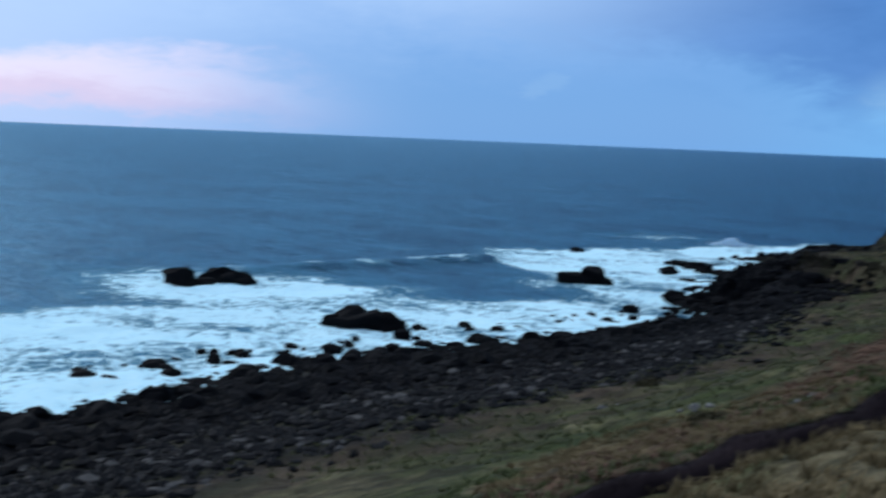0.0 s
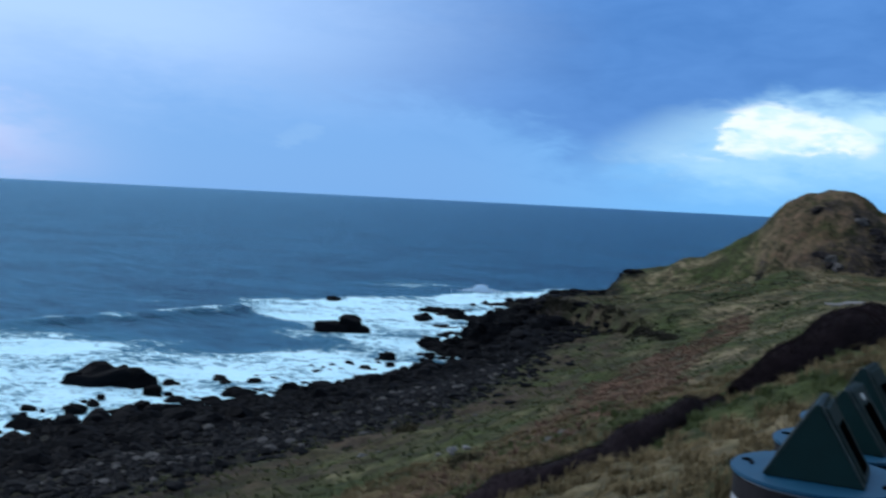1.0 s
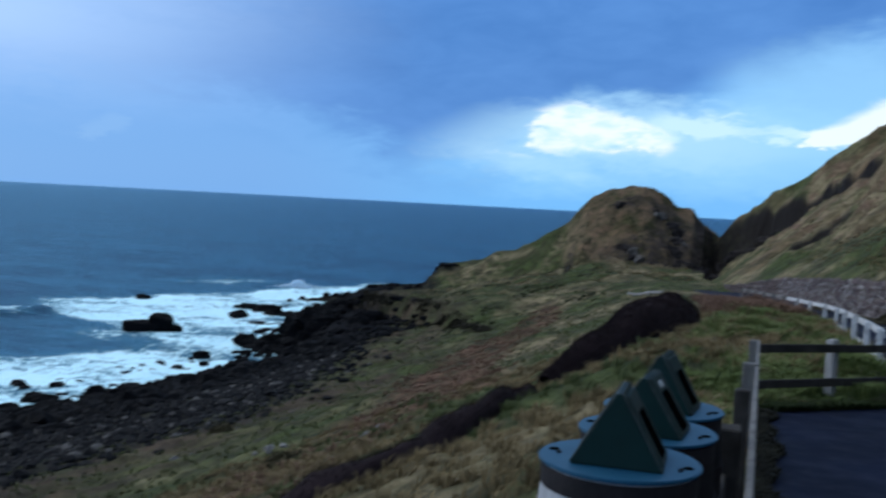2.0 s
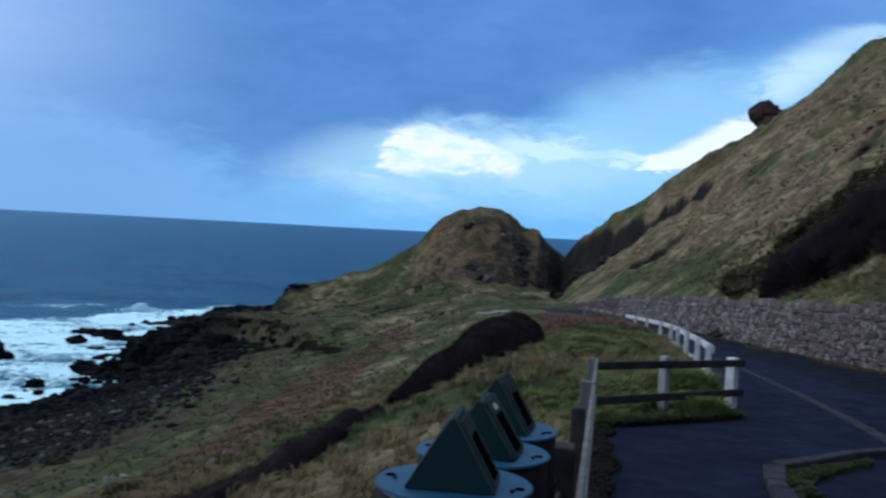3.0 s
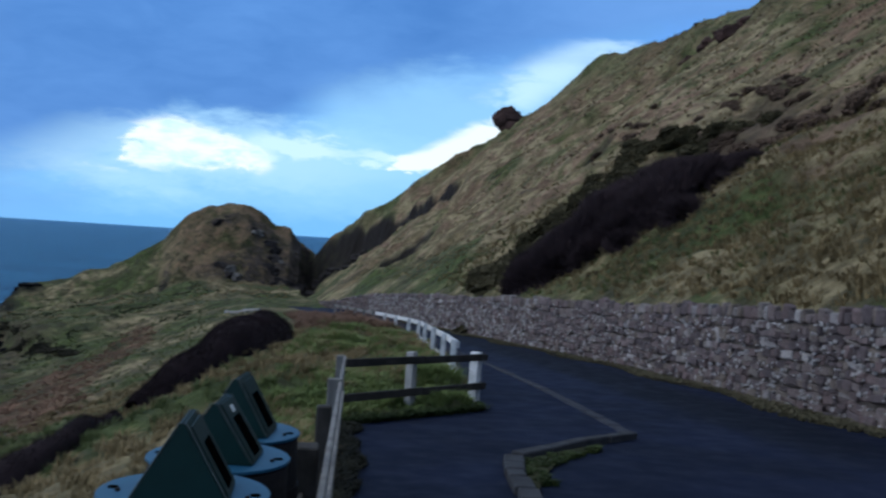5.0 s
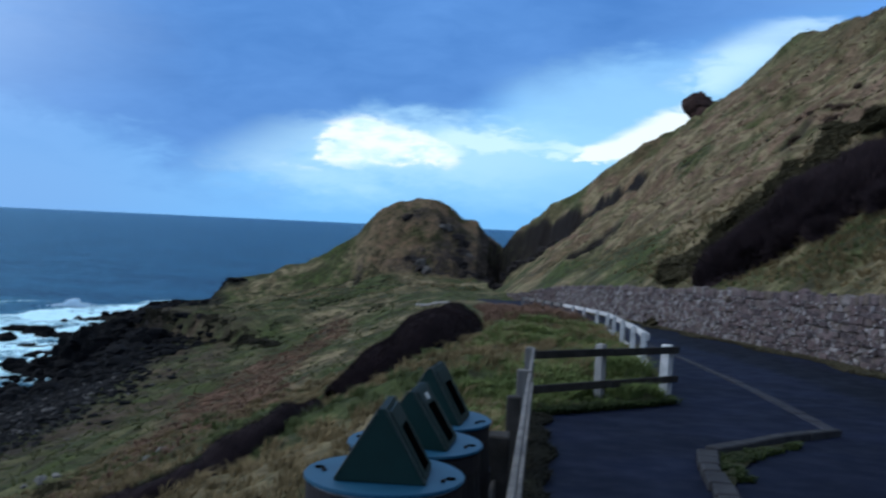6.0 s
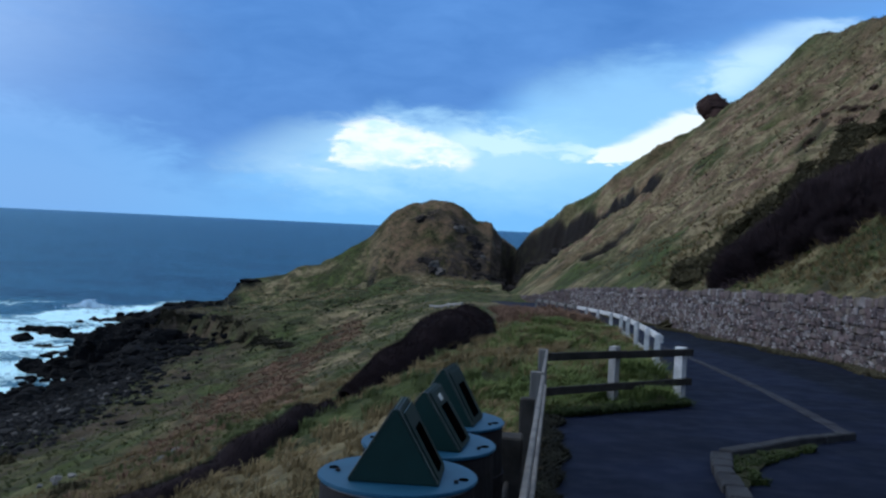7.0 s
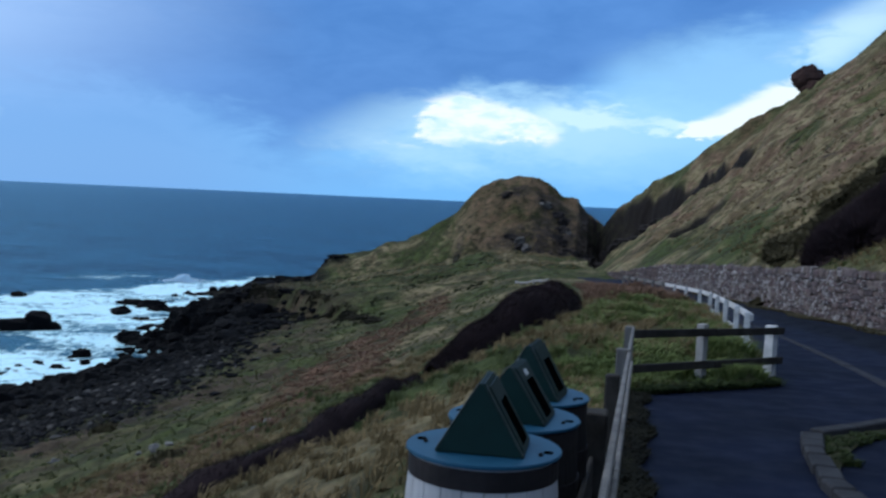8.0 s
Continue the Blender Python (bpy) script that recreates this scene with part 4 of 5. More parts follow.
for x, y, s in ((38.9, 93.4, 1.1), (39.5, 90.6, 1.0), (40.3, 87.2, 1.2), (39.6, 88.4, 0.7)):
    sea_rock("rock_outcrop", [(x, y, height(x, y) - 0.35 * s, s * 1.2, s, s * 0.9, 20), (x + s, y - 0.4, height(x + s, y - 0.4) - 0.5 * s, s, s * 0.8, s * 0.7, 60)], "reddish rock breaking out of the hillside", "rock", "outcrops high on the hillside", REDROCK)

q = np.random.default_rng(88)
for cx, cy, rx, ry, count in ((-10.6, 178.8, 1.6, 0.8, 3), (-3.4, 177.6, 2.4, 1.6, 7), (-1.0, 172.0, 2.6, 3.0, 9), (-5.6, 167.4, 5.0, 1.4, 10), (2.6, 170, 1.4, 6.0, 7)):
    for k in range(count):
        x, y, s, turn = cx + q.uniform(-1, 1) * rx, cy + q.uniform(-1, 1) * ry, q.uniform(0.5, 1.25), q.uniform(0, 180)
        ob = new("crag", grey_crags[q.integers(len(grey_crags))])
        ob.matrix_world = pose(x, y, height(x, y) - 0.35 * s, 0, 0, turn) @ Matrix.Diagonal((s * 1.5, s * 0.9, s * 0.7, 1))
        tagged(ob, "grey rock breaking through the grassy mound", "crag", "crags of the mound")
for x, back, s in ((18.2, 1, 0.5), (16.8, 1.5, 0.7), (15.2, 1.5, 0.8), (13.4, 2, 0.9), (11.8, 2.5, 1.1), (10.0, 3, 1.0), (8.2, 3, 1.2), (6.4, 4, 1.2), (9.2, 8, 0.9), (7.2, 9, 1.1), (5.2, 9, 1.2), (12.6, 6, 0.7)):
    y = float(scar_edge(np.array([x]), np.array([0.0]))[0][0]) - back
    ob = new("crag", grey_crags[int(x * 7) % len(grey_crags)])
    ob.matrix_world = pose(x, y, height(x, y) - 0.2 * s, 0, 0, x * 30) @ Matrix.Diagonal((s * 1.2, s, s * 0.8, 1))
    tagged(ob, "dark earthy rock bared in the hillside scar", "crag", "rocks of the hillside scar")
q = np.random.default_rng(90)
bx, by = q.uniform(-66, -30, 6000), q.uniform(92, 184, 6000)
keep = (rock_mask(bx, by) > 0.45) & (land(bx, by) > -0.3) & (bx < -39)
bx, by = bx[keep][:700], by[keep][:700]
ob = scatter("point_rocks", small_wet, bx, by, land(bx, by), 0.25 + 0.9 * q.random(len(bx)) ** 2, BASALT, 13)
tagged(ob, "broken black basalt blocks strewn over the point", "rocks", kind="stuff")

# splash thrown up where the swell meets the point
q = np.random.default_rng(9)
count = 2600
h = q.random(count) ** 1.2
sx_, sy_ = -69.6 + q.normal(0, 0.35 + 1.7 * (1 - h) ** 2, count), 171 + q.normal(0, 0.5 + 1.2 * (1 - h) ** 2, count)
ob = scatter("sea_spray", small_wet, sx_, sy_, 0.1 + h * 1.4, q.uniform(0.03, 0.13, count) * (1.15 - 0.6 * h), SPRAY, 8, 1.2)
tagged(ob, "white burst of sea spray off the point", "spray", kind="stuff")

# ---------------------------------------------------------------- litter barrels


def ring(bm, radius, z0, z1, seg=40, bulge=0.0, inner=None):
    """A hoop standing round the z axis."""
    inner = radius - 0.006 if inner is None else inner
    loops = []
    for rr, z in ((radius, z0), (radius + bulge, (z0 + z1) / 2), (radius, z1), (inner, z1), (inner, z0)):
        loops.append([bm.verts.new((rr * math.cos(6.28318 * k / seg), rr * math.sin(6.28318 * k / seg), z)) for k in range(seg)])
    for a, b in zip(loops, loops[1:] + loops[:1]):
        for k in range(seg):
            bm.faces.new((a[k], a[(k + 1) % seg], b[(k + 1) % seg], b[k]))
    return bm


def disc(radius, z0, z1, seg=48, bevel=0.004):
    bm = bmesh.new()
    bmesh.ops.create_cone(bm, cap_ends=True, segments=seg, radius1=radius, radius2=radius, depth=z1 - z0)
    bmesh.ops.translate(bm, verts=bm.verts, vec=(0, 0, (z0 + z1) / 2))
    if bevel:
        bmesh.ops.bevel(bm, geom=[e for e in bm.edges if abs(e.verts[0].co.z - e.verts[1].co.z) < 1e-6], offset=bevel, segments=2, affect="EDGES")
    return bm


def litter_barrel(label, wood, apex, turn_, stickered=False):
    ob = tagged(new("litter_barrel"), label, "litter bin", "litter barrels by the fence")
    top, staves = 0.95, 22
    rad = lambda z: 0.268 + 0.040 * math.sin(math.pi * (0.12 + 0.76 * z / top))
    for k in range(staves):
        bm = bmesh.new()
        a0, a1 = (k + 0.02) * 6.28318 / staves, (k + 0.98) * 6.28318 / staves
        prev = None
        for j in range(7):
            z = top * j / 6
            o, n_ = rad(z), rad(z) - 0.025
            cur = [bm.verts.new((o * math.cos(a0), o * math.sin(a0), z)), bm.verts.new(((o + 0.001) * math.cos((a0 + a1) / 2), (o + 0.001) * math.sin((a0 + a1) / 2), z)),
                   bm.verts.new((o * math.cos(a1), o * math.sin(a1), z)), bm.verts.new((n_ * math.cos(a1), n_ * math.sin(a1), z)), bm.verts.new((n_ * math.cos(a0), n_ * math.sin(a0), z))]
            if prev:
                for i in range(5):
                    bm.faces.new((prev[i], prev[(i + 1) % 5], cur[(i + 1) % 5], cur[i]))
            else:
                bm.faces.new(cur[::-1])
            prev = cur
        bm.faces.new(prev)
        part("stave", bm, wood, ob)
    for z0, z1 in ((0.868, 0.943), (0.66, 0.715), (0.30, 0.355), (0.02, 0.09)):
        part("hoop", ring(bmesh.new(), rad((z0 + z1) / 2) + 0.006, z0, z1), HOOP, ob, "dark iron hoop")
    lid = part("lid", disc(0.303, 0.953, 0.967), LIDPAINT, ob, "blue-green painted steel lid")
    for x, y in ((0.252, -0.03), (-0.252, 0.03), (0.02, 0.262)):
        hole = disc(0.019, 0.966, 0.9705, 16, 0)
        bmesh.ops.translate(hole, verts=hole.verts, vec=(x, y, 0))
        part("bolt_hole", hole, VOID, lid)
        stud = disc(0.009, 0.966, 0.978, 10, 0.002)
        bmesh.ops.translate(stud, verts=stud.verts, vec=(x * 0.9, y - 0.05, 0))
        part("bolt", stud, HOOP, lid)
    # folded triangular hood, slotted on the side towards the path
    z0, w, y0, y1 = 0.967, 0.172, -0.155, 0.125
    hood = bmesh.new()
    tri = [(-w, z0), (-0.006, z0 + apex), (0.006, z0 + apex), (w, z0)]
    a = [hood.verts.new((x, y0, z)) for x, z in tri]
    b = [hood.verts.new((x, y1, z)) for x, z in tri]
    hood.faces.new(a[::-1])
    hood.faces.new(b)
    for k in range(4):
        hood.faces.new((a[k], a[(k + 1) % 4], b[(k + 1) % 4], b[k]))
    bmesh.ops.recalc_face_normals(hood, faces=hood.faces[:])
    bmesh.ops.bevel(hood, geom=hood.edges[:], offset=0.006, segments=2, affect="EDGES")
    shell = part("hood", hood, GREENPAINT, ob, "dark green triangular hood")
    shell.matrix_basis = pose(0, 0, 0, 0, 0, turn_)
    along = Vector((w - 0.012, 0, -apex)).normalized()
    out_ = Vector((apex, 0, w - 0.012)).normalized()
    turn = Matrix((along, Vector((0, 1, 0)), out_)).transposed().to_4x4()
    mid = Vector(((w + 0.012) / 2, -0.015, z0 + apex / 2))
    for name, l_, wd, shift, up, mat in (("front_plate", 0.275, 0.24, 0.0, 0.004, GREENPAINT), ("slot", 0.185, 0.13, 0.030, 0.0075, VOID)):
        bm = box(l_, wd, 0.006, (shift, 0, 0), 0.0015)
        bm.transform(Matrix.Translation(mid + out_ * up) @ turn)
        part(name, bm, mat, shell)
    if stickered:
        bm = box(0.03, 0.05, 0.006, (-0.095, 0, 0), 0.0015)
        bm.transform(Matrix.Translation(mid + out_ * 0.0075) @ turn)
        part("sticker", bm, STICKER, shell, "faded white sticker")
    for x0, y_ in ((-w, y0), (w, y0), (-w, y1), (w, y1)):
        sgn = 1 if x0 > 0 else -1
        part("worn_edge", beam((x0 - sgn * 0.006, y_, z0 + 0.012), (sgn * 0.013, y_, z0 + apex - 0.004), 0.005, 0.005, 0.001), WORNEDGE, shell, "paint worn off along the edge")
    return ob


bin_ = litter_barrel("pale wooden barrel litter bin with green steel hood", STAVE, 0.276, 0)
bin_.matrix_basis = pose(-0.262, 3.70, float(road_z(3.70)) - 0.010, 0, 0, -2)
# these two stand in shade, which is painted into their near-black staves
darker = litter_barrel("wooden barrel litter bin with green steel hood, shade in its stave colour", SHADESTAVE, 0.252, -7, True)
darker.matrix_basis = pose(-0.185, 4.40, float(road_z(4.40)), 0, 0, -1)
far_bin = litter_barrel("farthest wooden barrel litter bin with green steel hood, shade in its stave colour", SHADESTAVE, 0.284, -8)
far_bin.matrix_basis = pose(-0.13, 5.14, float(road_z(5.14)) + 0.004, 0, 0, -2)

# ---------------------------------------------------------------- timber fences


def post(parent, x, y, size, tall, mat, turn=0.0, lean=0.0, name="post"):
    bm = box(size, size, tall + 0.3, (0, 0, (tall - 0.3) / 2), 0.010, 0.004)
    bm.transform(pose(x, y, float(road_z(y)), lean, 0, turn))
    return part(name, bm, mat, parent)


def rail(parent, a, b, up, mat, w=0.045, h=0.11):
    za, zb = float(road_z(a[1])) + up, float(road_z(b[1])) + up
    return part("rail", beam((*a, za), (*b, zb), w, h), mat, parent)


fence = tagged(new("timber_fence"), "weathered two-rail timber fence round the lay-by corner", "fence")
corner, middle, end = (0.93, 13.1), (1.96, 14.25), (3.22, 15.65)
post(fence, *middle, 0.12, 0.87, PALEWOOD, -38)
post(fence, end[0] - 0.03, end[1], 0.15, 0.83, WHITEWOOD, -38)
for x, y, size, wood in ((0.86, 13.05, 0.12, OLDWOOD), (0.60, 10.0, 0.11, OLDWOOD), (0.41, 7.65, 0.11, DARKWOOD), (0.235, 5.75, 0.135, DARKWOOD), (0.05, 2.75, 0.11, OLDWOOD)):
    post(fence, x, y, size, 0.85 if y > 12 else 0.82, wood, -4, random.uniform(-2, 2))
d = (Vector(end) - Vector(corner)).normalized()
nrm = Vector((d.y, -d.x)) * 0.10
A, B = Vector(corner) + nrm - d * 0.12, Vector(end) + nrm + d * 0.12
M = (A + B) / 2
for up in (0.76, 0.30):
    rail(fence, A, M - d * 0.004, up, DARKWOOD)
    rail(fence, M + d * 0.004, B, up - 0.005, DARKWOOD)
near, far = Vector((0.126, 2.6)), Vector((0.91, 13.05))
step_ = (far - near) / 3
for up in (0.80, 0.36):
    for k in range(3):
        rail(fence, near + step_ * (k + 0.004), near + step_ * (k + 0.996), up + random.uniform(-0.012, 0.012), OLDWOOD, 0.035, 0.075)

# low boards by the bins, coloured near-black for the shade there
for k, up in enumerate((0.12, 0.30, 0.48)):
    a_, b_ = near + (far - near) * 0.16 - Vector((0.14, 0)), near + (far - near) * 0.37 - Vector((0.14, 0))
    part("board", beam((*a_, float(road_z(a_.y)) + up), (*b_, float(road_z(b_.y)) + up), 0.03, 0.155), DARKWOOD, fence, "board with the shade put into its colour")
white = tagged(new("roadside_fence"), "white-painted timber fence along the road verge", "fence")
ys = [16.9]
while ys[-1] < 52:
    ys.append(ys[-1] + 2.9)
pts = [(float(road_left(y)) - 0.34, y) for y in ys]
for k, (x, y) in enumerate(pts):
    post(white, x, y, 0.10, 0.95 + random.uniform(-0.02, 0.02), WHITEWOOD if y < 40 else OLDWOOD, -10, random.uniform(-1.5, 1.5))
for (x0, y0), (x1, y1) in zip(pts, pts[1:]):
    for up in (0.87, 0.42):
        rail(white, (x0 + 0.078, y0 + 0.004), (x1 + 0.078, y1 - 0.004), up, WHITEWOOD if y0 < 40 else OLDWOOD, 0.04, 0.12)

low = tagged(new("path_rail"), "low white rail beside the lower path", "fence")
for k in range(6):
    x, y = -4.6 + k * 0.62, 86 - k * 2.4
    part("post", box(0.12, 0.12, 0.7, (x, y, height(x, y) - 0.05), 0.01), PALEWOOD, low)
    if k:
        p0, p1 = Vector((x - 0.62, y + 2.4, height(x - 0.62, y + 2.4) + 0.2)), Vector((x, y, height(x, y) + 0.2))
        part("rail", beam(p0 + Vector((0, -0.1, 0)), p1 + Vector((0, 0.1, 0)), 0.06, 0.14), PALEWOOD, low)

# ---------------------------------------------------------------- kerbs and verge
kerb = tagged(new("kerb"), "worn stone kerb edging a strip of grass", "kerb", kind="structure")


def kerb_run(pts, length, w, up, gap=0.012, mat=KERB):
    for (x0, y0), (x1, y1) in zip(pts, pts[1:]):
        a, b = Vector((x0, y0)), Vector((x1, y1))
        k = max(1, round((b - a).length / length))
        for i in range(k):
            p, q_ = a.lerp(b, i / k), a.lerp(b, (i + 1) / k)
            dd = (q_ - p).normalized() * gap
            side = Vector((dd.y, -dd.x)).normalized() * (0.0 if mat is SEAM else 0.022)
            p, q_ = p + side * random.uniform(-1, 1), q_ + side * random.uniform(-1, 1)
            z0, z1 = float(road_z(p.y)) + up / 2 - 0.03, float(road_z(q_.y)) + up / 2 - 0.03
            ww = w * (random.uniform(0.94, 1.05) if mat is SEAM else random.uniform(0.82, 1.14))
            part("kerb_stone", beam((*(p + dd), z0 + random.uniform(-0.012, 0.008)), (*(q_ - dd), z1 + random.uniform(-0.012, 0.008)), ww, up + 0.06, 0.015), mat, kerb)


kerb_run([(4.62, 12.25), (3.55, 11.24), (2.60, 10.25)], 0.62, 0.16, 0.10)
kerb_run([(2.52, 10.10), (2.29, 8.9), (2.18, 7.9), (2.16, 6.8), (2.2, 5.2)], 0.42, 0.19, 0.09)
kerb_run([(4.70, 12.5), (4.93, 15.1), (5.17, 18.5), (5.39, 23.6), (5.6, 33.0)], 0.9, 0.19, 0.018, mat=SEAM)

V, F = [], []
isle = [(2.66, 10.16), (3.3, 10.84), (3.95, 11.48), (3.75, 11.10), (3.35, 10.55), (2.95, 9.95), (2.66, 9.3), (2.38, 8.5), (2.40, 8.9)]
V = [(2.80, 10.1, float(road_z(10.1)) + 0.05)] + [(x, y, float(road_z(y)) + 0.03) for x, y in isle]
F = [(0, k + 1, (k + 1) % len(isle) + 1) for k in range(len(isle))]
me = mesh_of("grass_strip", V, F, TURF)
for key, val in (("lush", 1.0), ("soil_shade", 0.55)):
    at = me.attributes.new(key, "FLOAT", "POINT")
    at.data.foreach_set("value", np.full(len(V), val, np.float32))
tagged(new("grass_strip", me), "strip of rough grass behind the kerb", "grass", kind="structure")

# ---------------------------------------------------------------- grass, bracken and scrub


def blades(name, px, py, pz, per, tall, wide, lean, mat, seed, label, category):
    """Clumps of tapering, wind-bent blades in one mesh."""
    q = np.random.default_rng(seed)
    n_ = len(px) * per
    s = np.repeat(q.uniform(0.6, 1.35, len(px)), per)
    x, y, z = np.repeat(px, per), np.repeat(py, per), np.repeat(pz, per)
    a = q.uniform(0, 6.283, n_)
    rad = q.random(n_) * 0.35 * tall * s
    bx, by = x + rad * np.cos(a), y + rad * np.sin(a)
    hgt = tall * s * q.uniform(0.55, 1.1, n_)
    fall = q.uniform(0.4, 1.25, n_) * hgt
    dx = np.cos(a) * fall + lean[0] * hgt
    dy = np.sin(a) * fall + lean[1] * hgt
    b = a + 1.57 + q.normal(0, 0.5, n_)
    wx, wy = np.cos(b) * wide * s, np.sin(b) * wide * s
    v = np.empty((n_, 5, 3))
    v[:, 0] = np.stack([bx - wx, by - wy, z - 0.04], 1)
    v[:, 1] = np.stack([bx + wx, by + wy, z - 0.04], 1)
    v[:, 2] = np.stack([bx + dx * 0.4 + wx * 0.8, by + dy * 0.4 + wy * 0.8, z + hgt * 0.55], 1)
    v[:, 3] = np.stack([bx + dx * 0.4 - wx * 0.8, by + dy * 0.4 - wy * 0.8, z + hgt * 0.55], 1)
    v[:, 4] = np.stack([bx + dx, by + dy, z + hgt * 0.66], 1)
    i = np.arange(n_)[:, None] * 5
    quads, tris = (i + np.array([[0, 1, 2, 3]])), (i + np.array([[3, 2, 4]]))
    faces = [tuple(f) for f in quads.tolist()] + [tuple(f) for f in tris.tolist()]
    return tagged(new(name, mesh_of(name, v.reshape(-1, 3), faces, mat)), label, category, kind="stuff")


def sown(count, x0, x1, y0, y1, seed, test, power=1.0):
    q = np.random.default_rng(seed)
    y = y0 + (y1 - y0) * q.random(count) ** power
    x = q.uniform(x0, x1, count)
    k = test(x, y) & (on_road(x, y) < 0.15)
    x, y = x[k], y[k]
    return x, y, land(x, y)


verge = lambda x, y: (x < road_left(y) - 0.15) & (x > brow_x(y) - 14) & (np.hypot(x + 0.2, y - 4.4) > 0.9) & ~((x > -0.7) & (x < 0.7) & (y < 6.2))
green_ = lambda x, y: fbm(x * 0.35 + 2, y * 0.35, 3) > 0.05
by_fence = lambda x, y: (x > brow_x(y) + 0.9) & (y > 10.5)
a, b, c = sown(9000, -15, 5, 3.0, 34, 31, lambda x, y: verge(x, y) & (~green_(x, y) | (by_fence(x, y) & (fbm(x * 0.7 + 9, y * 0.5, 3) < 0.02))), 1.1)
blades("straw_tussocks", a, b, c, 19, 0.20, 0.0075, (0.55, 0.15), BLADE, 41, "straw-coloured wind-bent tussock grass", "grass")
a, b, c = sown(8000, -15, 5, 3.0, 34, 32, lambda x, y: verge(x, y) & green_(x, y) & ~by_fence(x, y), 1.1)
blades("green_tussocks", a, b, c, 18, 0.17, 0.0075, (0.5, 0.15), LUSH, 42, "green tussock grass on the verge", "grass")
a, b, c = sown(4200, -1, 5, 10.5, 36, 57, lambda x, y: verge(x, y) & by_fence(x, y) & (fbm(x * 0.7 + 9, y * 0.5, 3) > -0.12))
blades("green_tussocks", a, b, c, 18, 0.21, 0.008, (0.4, 0.1), VERDANT, 58, "fresh green grass on the verge behind the fence", "grass")
a, b, c = sown(1100, 0.6, 3.4, 11.9, 16.2, 33, lambda x, y: (x < road_left(y) + 0.1) & (y > 12.3 + (x - 0.9) * 0.9 - 0.5))
blades("green_tussocks", a, b, c, 16, 0.15, 0.009, (0.1, -0.1), VERDANT, 43, "long green grass under the fence", "grass")
a, b, c = sown(700, -0.5, 0.72, 9.8, 15.5, 36, lambda x, y: (spot(x, y, 0.15, 12.2, 0.75, 2.4, 0.3) > 0.4) & (x < 0.02 + (y - 3.2) * 0.075))
blades("green_tussocks", a, b, c, 16, 0.12, 0.008, (0.2, 0.0), VERDANT, 45, "fresh green grass behind the bins", "grass")
# strip of near-black low blades on the road side of the fence
q = np.random.default_rng(35)
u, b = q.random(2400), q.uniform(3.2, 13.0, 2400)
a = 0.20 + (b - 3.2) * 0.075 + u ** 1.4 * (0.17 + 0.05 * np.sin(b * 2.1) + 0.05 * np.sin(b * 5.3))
blades("fence_weeds", a, b, road_z(b), 11, 0.07, 0.010, (0.0, 0.0), WEEDS, 63, "near-black low blades along the fence foot", "weeds")
# tussock bottoms under the corner fence, their shade painted by dark blades
u, b = q.random(420) ** 1.4, q.random(420)
a, b = 0.95 + b * 2.2 + u * 0.05, 12.55 + b * 2.15 + u * 0.55
a = np.minimum(a, road_left(b) + 0.12)
blades("fence_weeds", a, b, road_z(b), 13, 0.13, 0.010, (0.1, -0.2), SHADEGRASS, 64, "matted weeds along the lay-by edge, coloured as in shade", "weeds")
q = np.random.default_rng(34)
k = 150
u = q.random(k) ** 1.3 * 0.62
leg = q.random(k) < 0.35
a = np.where(leg, 2.46 + q.random(k) ** 1.5 * 0.22, 2.70 + u * 1.8)
b = np.where(leg, 10.1 - q.random(k) * 1.3, 10.06 + u * 1.82 - q.random(k) ** 1.3 * (0.46 - 0.5 * u))
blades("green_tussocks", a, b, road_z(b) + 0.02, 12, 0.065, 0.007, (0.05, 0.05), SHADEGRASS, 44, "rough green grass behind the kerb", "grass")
slope_ = lambda x, y: (bracken_band(x, y) < 0.5) & (x < brow_x(y) - 2) & (x > beach_x(y) - 1) & (rock_mask(x, y) < 0.4)
a, b, c = sown(10000, -34, 2, 24, 118, 35, lambda x, y: slope_(x, y) & ~green_(x, y))
blades("straw_tussocks", a, b, c, 6, 0.19, 0.02, (0.2, 0.1), SHOREGRASS, 45, "bleached grass on the slope above the shore", "grass")
a, b, c = sown(9000, -34, 2, 24, 118, 36, lambda x, y: slope_(x, y) & green_(x, y))
blades("green_tussocks", a, b, c, 6, 0.16, 0.02, (0.2, 0.1), SHOREGRASS, 46, "green grass on the slope above the shore", "grass")
spur_ = lambda x, y: (x > beach_x(y)) & (x < wall_x(y) - 2) & (rock_mask(x, y) < 0.35)
a, b, c = sown(9000, -50, 6, 112, 184, 51, lambda x, y: spur_(x, y) & ~green_(x * 0.6, y * 0.6))
blades("straw_tussocks", a, b, c, 5, 0.18, 0.05, (0.1, 0.0), BLADE, 52, "bleached grass on the far spur and mound", "grass")
a, b, c = sown(7000, -50, -14, 112, 184, 53, lambda x, y: spur_(x, y) & green_(x * 0.6, y * 0.6))
blades("green_tussocks", a, b, c, 5, 0.14, 0.05, (0.1, 0.0), LUSH, 54, "green grass on the far spur", "grass")
q = np.random.default_rng(77)
b = np.sort(q.uniform(84, 121, 3600))
off = q.normal(0, 1.0, 3600) * (0.35 + 0.65 * smooth(b, 84, 108)) * (0.7 + 0.9 * fbm(b * 0.12, b * 0.0, 3))
a, b = line(b, (84, -16.2), (89.5, -19.7), (95.3, -23.7), (102.7, -28.5), (112.1, -34.4), (119.4, -40.8), (122, -43)) + 0.83 * off, b + 0.55 * off
k = fbm(a * 0.35, b * 0.35, 3) > -0.22
a, b = a[k], b[k]
